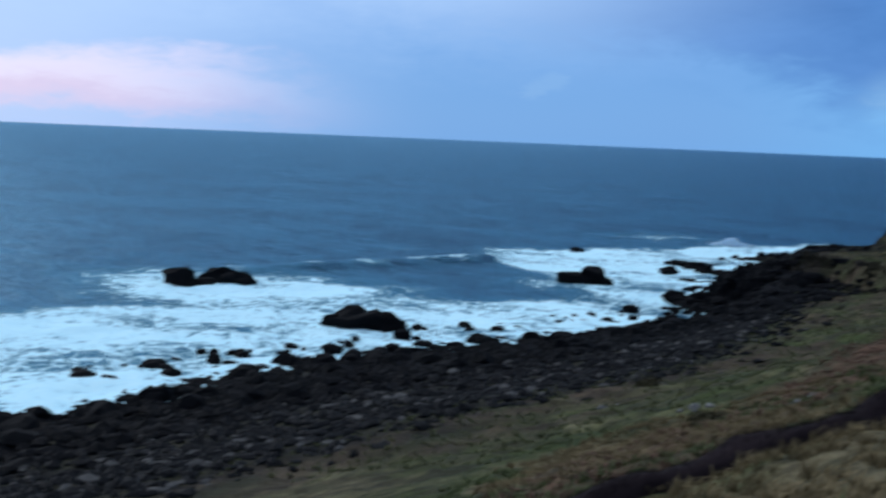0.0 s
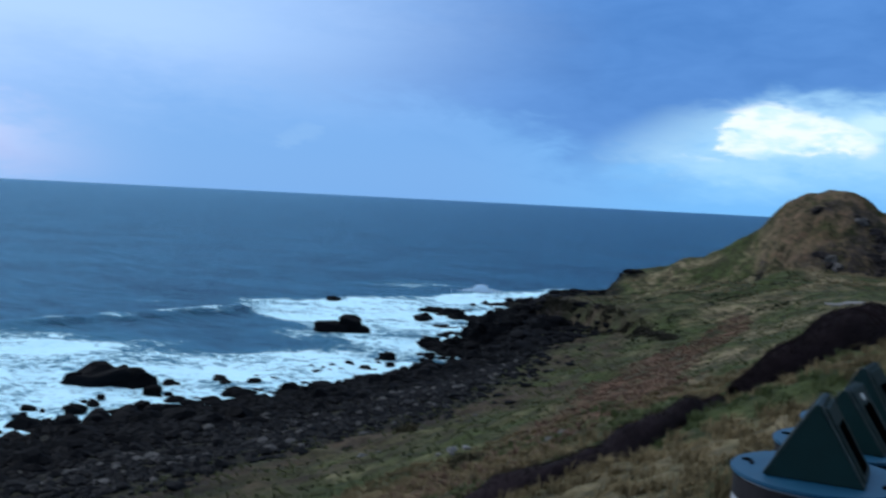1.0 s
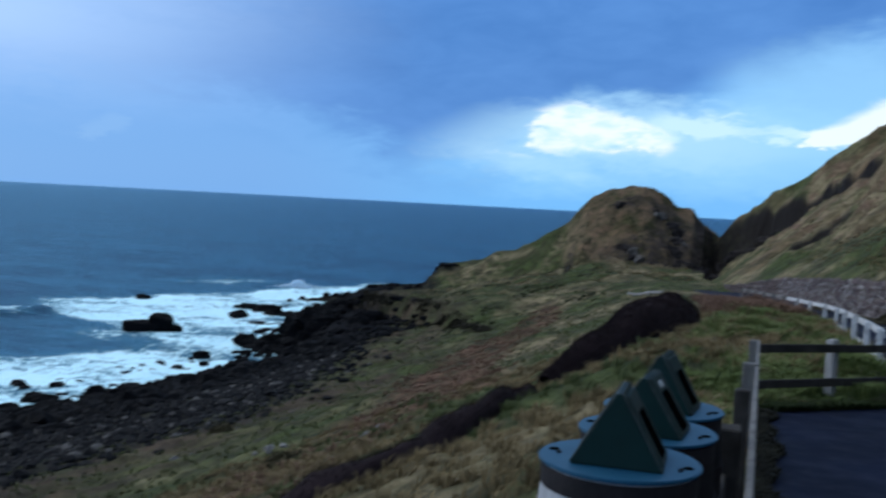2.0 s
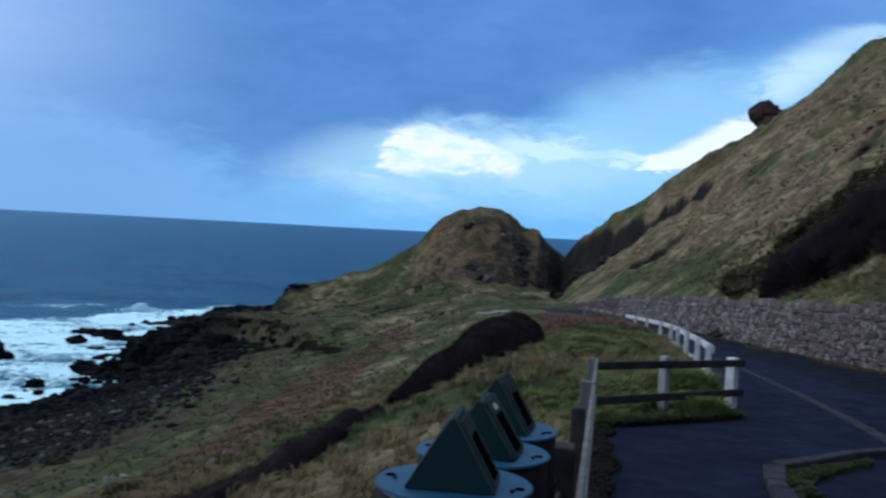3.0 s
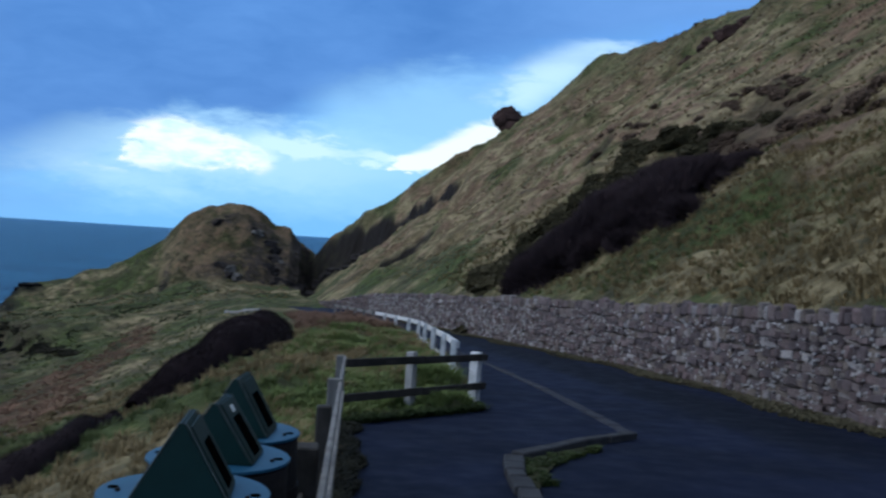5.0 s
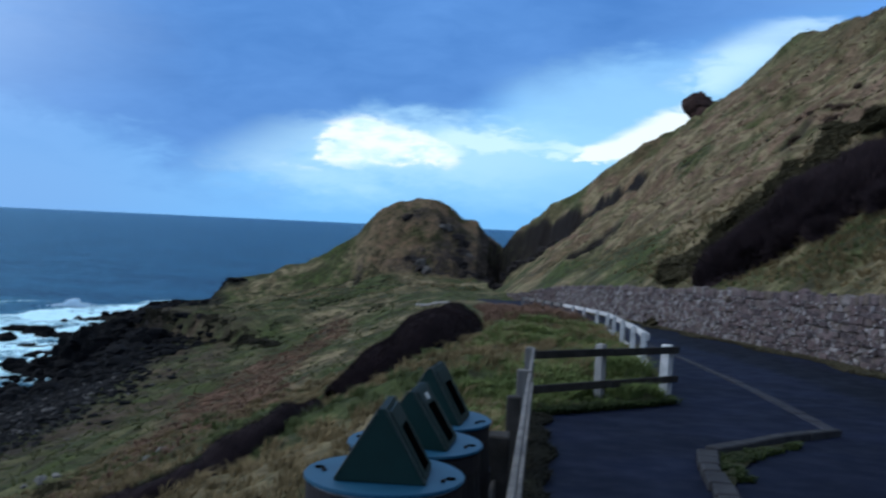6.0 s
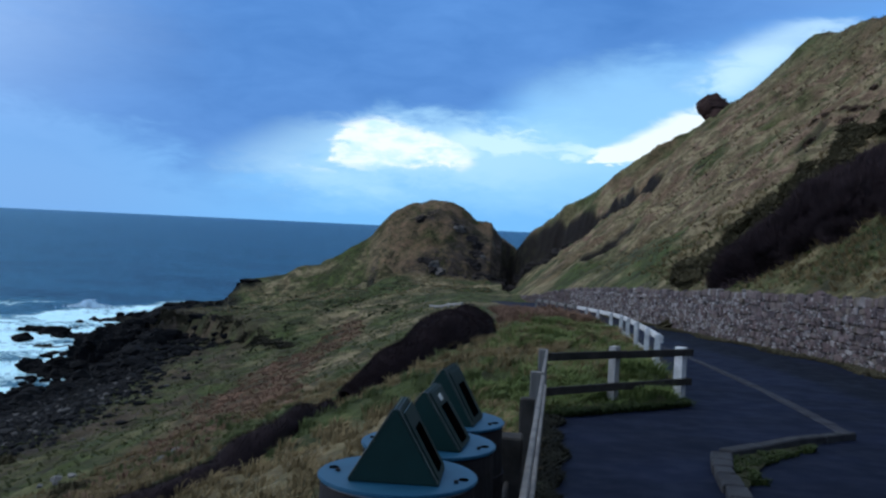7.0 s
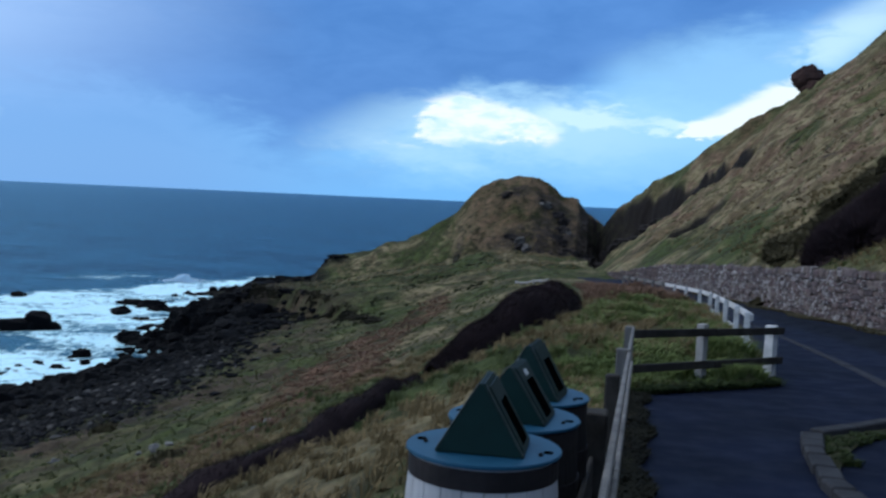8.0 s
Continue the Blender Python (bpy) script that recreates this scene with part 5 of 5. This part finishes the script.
blades("heather_tufts", a, b, land(a, b), 9, 0.28, 0.030, (0.1, 0.0), DARKHEATH, 78, "dark heather and scrub along the terrace edge", "heather")
# dark tussock clumps on the spur; their green shadows are in the blade colour
wet_ = lambda x, y: (fbm(x * 0.32 + 5, y * 0.16, 3) > 0.20) & (rock_mask(x, y) < 0.3) & (x > beach_x(y) + 8)
a, b, c = sown(5200, -46, -8, 84, 176, 59, wet_)
blades("rush_clumps", a, b, c, 9, 0.30, 0.035, (0.1, 0.0), TUSSOCKSHADE, 60, "dark tussock clumps on the slope, their shadow in the colour", "rushes")
a, b, c = sown(2600, -0.5, 4.6, 33, 62, 55, lambda x, y: (x > brow_x(y) + 0.3) & (x < road_left(y) - 0.05))
blades("dead_reeds", a, b, c, 9, 0.42, 0.014, (0.1, 0.0), HEATH, 56, "rust-brown dead reeds on the road verge", "reeds")
brk = lambda x, y: bracken_band(x, y) > 0.45
a, b, c = sown(15000, -20, -2, 12, 98, 37, brk)
blades("dead_bracken", a, b, c, 6, 0.16, 0.018, (0.1, 0.0), HEATH, 47, "rust-brown dead bracken on the slope", "bracken")
hill_ = lambda x, y: (x > wall_x(y) + 0.8) & (x < crest_x(y) + 1) & (gully_mask(x, y) < 0.3) & (heath_mask(x, y) < 0.35)
a, b, c = sown(9000, 9.5, 24, 12, 60, 138, lambda x, y: hill_(x, y) & (x < wall_x(y) + 13), 1.3)
blades("straw_tussocks", a, b, c, 7, 0.24, 0.016, (-0.25, -0.05), BLADE, 148, "rough dry grass on the bank above the wall", "grass")
a, b, c = sown(4500, 9.5, 24, 12, 60, 139, lambda x, y: hill_(x, y) & (x < wall_x(y) + 11) & green_(x, y), 1.3)
blades("green_tussocks", a, b, c, 7, 0.20, 0.016, (-0.25, -0.05), LUSH, 149, "green grass on the bank above the wall", "grass")
a, b, c = sown(15000, 9, 52, 12, 150, 38, lambda x, y: hill_(x, y) & ~green_(x * 0.7, y * 0.4), 1.2)
blades("straw_tussocks", a, b, c, 6, 0.16, 0.026, (-0.25, -0.05), BLADE, 48, "straw-coloured grass hanging on the hillside", "grass")
a, b, c = sown(12000, 9, 52, 12, 150, 39, lambda x, y: hill_(x, y) & green_(x * 0.7, y * 0.4), 1.2)
blades("green_tussocks", a, b, c, 6, 0.13, 0.022, (-0.25, -0.05), LUSH, 49, "green grass hanging on the hillside", "grass")
a, b, c = sown(2600, 10, 52, 14, 150, 151, lambda x, y: hill_(x, y) & (fbm(x * 0.28 + 3, y * 0.2, 3) > 0.0), 1.2)
blades("dead_bracken", a, b, c, 6, 0.18, 0.022, (-0.25, -0.05), HEATH, 152, "rust-brown dead bracken tufts on the hillside", "bracken")
# specks of shadow between the tussocks, put in as small dark tufts
pit_ = lambda x, y: hill_(x, y) & (fbm(x * 0.5 + 1, y * 0.3, 3) > 0.12 - 0.25 * smooth(x, 24, 34))
a, b, c = sown(5200, 11, 46, 30, 115, 153, pit_)
blades("heather_tufts", a, b, c, 8, 0.17, 0.022, (-0.2, 0.0), HEATHER, 154, "small dark tufts standing for tussock shadows on the hillside", "heather")
k = np.random.default_rng(61)
b = 9 + 53 * k.random(3000) ** 1.3
a = wall_x(b) - 0.02 - k.random(3000) ** 1.2 * (0.62 + 0.25 * np.sin(b * 0.9))
blades("green_tussocks", a, b, road_z(b), 9, 0.11, 0.012, (-0.1, 0), WALLFOOT, 50, "dull grass and litter at the wall's foot", "grass")


def thicket(name, pts, wide, tall, twigs, mat, seed, label, category, reach=0.35, group="", uneven=0.2):
    """Dense scrub along a line of plan points: a lumpy core and the twigs that stand out of it."""
    q = np.random.default_rng(seed)
    ob = tagged(new(name), label, category, group)
    P = [Vector(p) for p in pts]
    run = [0.0]
    for a, b in zip(P, P[1:]):
        run.append(run[-1] + (b - a).length)
    ns, nr = max(12, int(run[-1] / 0.22)), 13
    t = np.linspace(0, run[-1], ns)
    cx, cy = np.interp(t, run, [p.x for p in P]), np.interp(t, run, [p.y for p in P])
    W, T = np.interp(t, np.linspace(0, run[-1], len(wide)), wide), np.interp(t, np.linspace(0, run[-1], len(tall)), tall)
    tx, ty = np.gradient(cx), np.gradient(cy)
    ln = np.hypot(tx, ty)
    nx_, ny_ = ty / ln, -tx / ln
    ang = np.linspace(0, math.pi, nr)
    lump = 1 + uneven * fbm(t[:, None] * 0.9 + seed, ang[None, :] * 1.6, 3) + 1.6 * uneven * fbm(t[:, None] * 0.25 + seed, ang[None, :] * 0.7, 2)
    off = np.cos(ang)[None, :] * W[:, None] * lump
    vx, vy = cx[:, None] + nx_[:, None] * off, cy[:, None] + ny_[:, None] * off
    vz = land(vx, vy) + np.sin(ang)[None, :] * T[:, None] * lump * 0.9 - 0.05
    i = np.arange(ns - 1)[:, None] * nr + np.arange(nr - 1)[None, :]
    core = new("thicket_core", mesh_of("thicket_core", np.stack([vx.ravel(), vy.ravel(), vz.ravel()], 1), np.stack([i, i + 1, i + nr + 1, i + nr], -1).reshape(-1, 4), mat, True))
    core.parent = ob
    s, a = q.random(twigs) * (ns - 1.01), np.arccos(q.uniform(-1, 1, twigs))
    fa = np.clip(a / math.pi * (nr - 1), 0, nr - 1.01)
    si, ai = s.astype(int), fa.astype(int)
    u, w = s - si, fa - ai
    between = lambda g: (g[si, ai] * (1 - w) + g[si, ai + 1] * w) * (1 - u) + (g[si + 1, ai] * (1 - w) + g[si + 1, ai + 1] * w) * u
    bx, by, bz = between(vx), between(vy), between(vz)
    up = np.stack([nx_[si] * np.cos(a), ny_[si] * np.cos(a), np.sin(a) + 0.4], 1) + q.normal(0, 0.45, (twigs, 3))
    up /= np.linalg.norm(up, axis=1)[:, None]
    ln_ = reach * q.uniform(0.3, 1.0, twigs)[:, None]
    side = np.cross(up, q.normal(size=(twigs, 3)))
    side /= np.linalg.norm(side, axis=1)[:, None]
    base = np.stack([bx, by, bz], 1) - up * ln_ * 0.2
    v = np.stack([base - side * 0.035 * ln_, base + side * 0.035 * ln_, base + up * ln_], 1)
    tw = new("twig_mass", mesh_of("twig_mass", v.reshape(-1, 3), np.arange(twigs * 3).reshape(-1, 3), mat))
    tw.parent = ob
    tagged(tw, kind="stuff")
    return ob


thicket("hedge", [(-2.58, 18.9), (-2.15, 19.4), (-1.66, 19.9), (-1.16, 21.2), (-0.74, 23.8), (-0.42, 26.6)], (0.25, 0.62, 0.92, 1.02, 0.95, 0.75), (0.32, 0.80, 1.05, 1.04, 1.04, 1.12), 34000, TWIG, 71, "dense dark clipped leafless hedge on the slope's brow", "hedge", 0.17, "", 0.07)
thicket("hedge", [(-6.4, 9.4), (-5.85, 10.8), (-5.25, 11.5), (-4.65, 11.9), (-4.2, 12.3), (-3.75, 13.0), (-3.2, 14.4), (-2.85, 15.8), (-2.62, 17.4)], (0.35, 0.33, 0.31, 0.29, 0.27, 0.25, 0.23, 0.21, 0.17), (0.40, 0.40, 0.41, 0.41, 0.41, 0.41, 0.41, 0.40, 0.32), 9000, TWIG, 72, "low clipped dark hedge along the slope", "hedge", 0.14, "", 0.10)
thicket("bramble_clump", [(-17.6, 152), (-18.4, 160), (-19.0, 168)], (0.3, 0.55, 0.5, 0.3), (0.2, 0.5, 0.5, 0.2), 3000, DARKHEATH, 87, "dark scrub in a rill on the mound", "bush", 0.3, "", 0.5)
thicket("thorn_scrub", [(10.6, 42.6), (11.6, 41.6), (13.2, 40.6), (15.0, 39.8), (16.8, 39.9), (18.2, 40.2)], (0.9, 2.3, 4.3, 5.0, 3.6, 1.2), (0.7, 1.2, 1.7, 1.5, 1.0, 0.4), 130000, THORN, 73, "large dark leafless thorn thicket on the hillside", "scrub", 0.95, "", 0.5)


def shrub_mesh(name, mat, seed, twigs=3200, reach=(0.08, 0.26), solid=1.0):
    """A low bush one metre in radius: a ragged core with twigs on every side, in one mesh."""
    q = np.random.default_rng(seed)
    bm = bmesh.new()
    bmesh.ops.create_icosphere(bm, subdivisions=3, radius=1)
    off = Vector(q.random(3) * 40)
    for v in bm.verts:
        k = solid * (0.72 + 0.42 * noise.fractal(v.co * 1.7 + off, 1.0, 2.0, 3))
        v.co = Vector((v.co.x * k, v.co.y * k, v.co.z * k * 0.62))
    core = np.array([v.co[:] for v in bm.verts])
    faces = [tuple(v.index for v in f.verts) for f in bm.faces]
    bm.free()
    pick = core[q.integers(0, len(core), twigs)] * q.uniform(0.85, 1.05, (twigs, 1))
    up = pick / np.linalg.norm(pick, axis=1)[:, None] + q.normal(0, 0.5, (twigs, 3)) + np.array([0, 0, 0.3])
    up /= np.linalg.norm(up, axis=1)[:, None]
    side = np.cross(up, q.normal(size=(twigs, 3)))
    side /= np.linalg.norm(side, axis=1)[:, None]
    ln = q.uniform(*reach, twigs)[:, None]
    tri = np.stack([pick - side * 0.013, pick + side * 0.013, pick + up * ln], 1).reshape(-1, 3)
    n0 = len(core)
    faces += [(n0 + 3 * k, n0 + 3 * k + 1, n0 + 3 * k + 2) for k in range(twigs)]
    return mesh_of(name, np.concatenate([core, tri]), faces, mat)


thorn_kinds = [shrub_mesh("thorn_bush", THORN, 640 + k, 6500, (0.2, 0.62), 0.62) for k in range(4)]
heath_kinds = [shrub_mesh("heather_bush", HEATHER, 600 + k) for k in range(4)]
gorse_kinds = [shrub_mesh("gorse_bush", GORSE, 620 + k) for k in range(4)]
q = np.random.default_rng(65)


def bushes(name, kinds, spots_, label, category, group):
    for x, y, size in spots_:
        ob = new(name, kinds[q.integers(len(kinds))])
        ob.matrix_world = pose(x, y, height(x, y) + 0.12 * size, q.uniform(-8, 8), -28 + q.uniform(-8, 8), q.uniform(-40, 40)) @ Matrix.Diagonal((size, size * q.uniform(0.9, 1.5), size * q.uniform(0.75, 1.1), 1))
        tagged(ob, label, category, group)


spots_ = []
rim = [(10.8, 39.4), (12.4, 36.6), (14.2, 34.8), (16.2, 36.6), (18.0, 38.6), (18.8, 40.4), (17.6, 43.2), (15.2, 45.2), (13.0, 45.0), (11.4, 43.6)]
for k in range(64):
    u = q.random() * (len(rim) - 1.001)
    (x0, y0), (x1, y1) = rim[int(u)], rim[int(u) + 1]
    f = u - int(u)
    spots_.append((x0 + (x1 - x0) * f + q.normal(0, 0.35), y0 + (y1 - y0) * f + q.normal(0, 0.8), q.uniform(0.45, 1.15)))
bushes("thorn_bush", thorn_kinds, spots_, "dark leafless thorn bush at the thicket's ragged edge", "scrub", "thorn bushes round the thicket")
path = [(10.5, 45.0), (12.2, 46.6), (14.2, 49.0), (16.4, 52.0), (18.6, 55.0), (20.4, 55), (21.6, 51)]
spots_ = []
for k in range(150):
    u = q.random() * (len(path) - 1.001)
    (x0, y0), (x1, y1) = path[int(u)], path[int(u) + 1]
    f = u - int(u)
    spots_.append((x0 + (x1 - x0) * f + q.normal(0, 0.8), y0 + (y1 - y0) * f + q.normal(0, 2.6), q.uniform(0.5, 1.1)))
spots_ += [(-9.8, 23.2, 0.5), (-9.45, 23.3, 0.36), (-22.5, 45.6, 0.7), (9.75, 47.6, 0.55), (10.0, 48.6, 0.7), (10.3, 49.8, 0.75), (10.7, 51, 0.8)]
bushes("gorse_bush", gorse_kinds, spots_, "dark green gorse bush growing in rough grass", "gorse", "gorse on the slopes")
spots_ = []
for cx, cy, rx, ry, count in ((21.4, 40.5, 2.2, 9.0, 30), (26.0, 52, 2.2, 6.0, 20), (25.5, 70, 2.5, 5, 8), (20.5, 47, 1.4, 3, 12)):
    for k in range(count):
        spots_.append((cx + q.normal(0, 0.5) * rx, cy + q.normal(0, 0.5) * ry, q.uniform(0.25, 0.65)))
bushes("heather_bush", heath_kinds, spots_, "dark brown leafless heather bush on rough grass", "heather", "heather on the slopes")

# ---------------------------------------------------------------- the roadside wall of rubble stones
wall = tagged(new("wall_east"), "tall dry rubble retaining wall of purplish-grey stone", "wall", kind="structure")
wy = graded((4, 112, 1.0))
wx, wz = wall_x(wy), road_z(wy)
tall = 1.72 * smooth(118 - wy, 0, 50) * line(wy, (0, 1.0), (30, 1.0), (60, 0.95), (112, 0.8))
V = []
for x, y, z, h_ in zip(wx, wy, wz, tall):
    V += [(x + 0.05, y, z - 0.3), (x + 0.07, y, z + h_ - 0.03), (x + 0.55, y, z + h_ - 0.03), (x + 0.6, y, z - 0.3)]
F = []
for k in range(len(wy) - 1):
    for j in range(3):
        F.append((4 * k + j, 4 * k + j + 1, 4 * k + j + 5, 4 * k + j + 4))
core = new("wall_core", mesh_of("wall_core", V, F, MORTAR))
core.parent = wall


def rubble(seed):
    """A squared but uneven stone, one unit across."""
    q = np.random.default_rng(seed)
    bm = box(1, 1, 1, (0, 0, 0), 0.0)
    bmesh.ops.bevel(bm, geom=bm.edges[:], offset=0.13, segments=1, affect="EDGES")
    for v in bm.verts:
        v.co += Vector(q.uniform(-0.07, 0.07, 3))
    me = bpy.data.meshes.new("stone")
    bm.to_mesh(me)
    bm.free()
    me.materials.append(WALLSTONE)
    return me


kinds = [rubble(500 + k) for k in range(8)]
shapes = [(np.array([p.co[:] for p in me.vertices]), [tuple(p.vertices) for p in me.polygons]) for me in kinds]
q = np.random.default_rng(77)
stones = []
courses, up = [], 0.0
while up < 1.5:
    h_ = q.uniform(0.13, 0.23)
    courses.append((up, h_))
    up += h_
courses.append((up, 0.25))
for ci, (u0, ch) in enumerate(courses):
    y = 5.0
    last = ci == len(courses) - 1
    while y < 108:
        grow = 1.0 if y < 40 else (1.6 if y < 70 else 2.4)
        w = (q.uniform(0.10, 0.34) if last else q.choice((q.uniform(0.09, 0.17), q.uniform(0.16, 0.30), q.uniform(0.26, 0.50)))) * grow
        h_all = float(np.interp(y, wy, tall)) / 1.72
        ym = y + w / 2
        x, z = float(wall_x(ym)), float(road_z(ym))
        hh = ch * h_all * q.uniform(0.78, 1.16) * (q.uniform(0.8, 1.25) if last else 1)
        z += 0.11 * float(fbm(np.array([ym * 0.55 + ci * 0.35]), np.array([ci * 0.9]), 3)[0]) * (0.3 if ci == 0 else 1)
        split = (not last) and q.random() < 0.22
        bits = ((0.0, 0.48), (0.5, 0.48)) if split else ((0.0, 1.0),)
        for o, part_h in bits:
            stones.append((x + q.uniform(-0.015, 0.03) + 0.02 * (u0 + o * ch), ym, z + (u0 + o * ch) * h_all + hh * part_h / 2, q.uniform(0.15, 0.25), w * q.uniform(0.95, 1.06), hh * part_h * 1.02, q.uniform(-9, 9), q.uniform(-9, 9), q.integers(8)))
        y += w
dx_dy = lambda y: (float(wall_x(y + 0.5)) - float(wall_x(y - 0.5)))
V, F, base, made = [], [], 0, 0
for x, y, z, sx_, sy_, sz_, rx_, rz_, kind_ in stones:
    m = pose(x + 0.06, y, z, rx_, 0, rz_ - math.degrees(math.atan(dx_dy(y)))) @ Matrix.Diagonal((sx_, sy_, sz_, 1))
    if 15.0 < y < 19.5 and made < 300:
        ob = new("stone", kinds[kind_])
        ob.matrix_basis = m
        ob.parent = wall
        made += 1
    else:
        v, f = shapes[kind_]
        mm = np.array(m)
        V.append(v @ mm[:3, :3].T + mm[:3, 3])
        F += [tuple(i + base for i in p) for p in f]
        base += len(v)
chips = []
for k in range(2400):
    y = 6 + 70 * q.random() ** 1.3
    h_all = float(np.interp(y, wy, tall)) / 1.72
    up = q.uniform(0.05, 1.6) * h_all
    g = 1.0 if y < 35 else 1.7
    chips.append((float(wall_x(y)) - 0.035 + 0.02 * up, y, float(road_z(y)) + up, q.uniform(0.05, 0.09), q.uniform(0.03, 0.10) * g, q.uniform(0.03, 0.07) * g, q.uniform(-30, 30), q.integers(8)))
CV, CF, cb = [], [], 0
for x, y, z, sx_, sy_, sz_, rx_, kind_ in chips:
    mm = np.array(pose(x + 0.02, y, z, rx_, 0, -math.degrees(math.atan(dx_dy(y)))) @ Matrix.Diagonal((sx_, sy_, sz_, 1)))
    v, f = shapes[kind_]
    CV.append(v @ mm[:3, :3].T + mm[:3, 3])
    CF += [tuple(i + cb for i in p) for p in f]
    cb += len(v)
pin = new("pinning_stones", mesh_of("pinning_stones", np.concatenate(CV), CF, CHIP))
pin.parent = wall
tagged(pin, "small pale stones wedged in the joints", kind="stuff")
rest = new("stonework", mesh_of("stonework", np.concatenate(V), F, WALLSTONE))
rest.parent = wall
tagged(rest, kind="stuff")
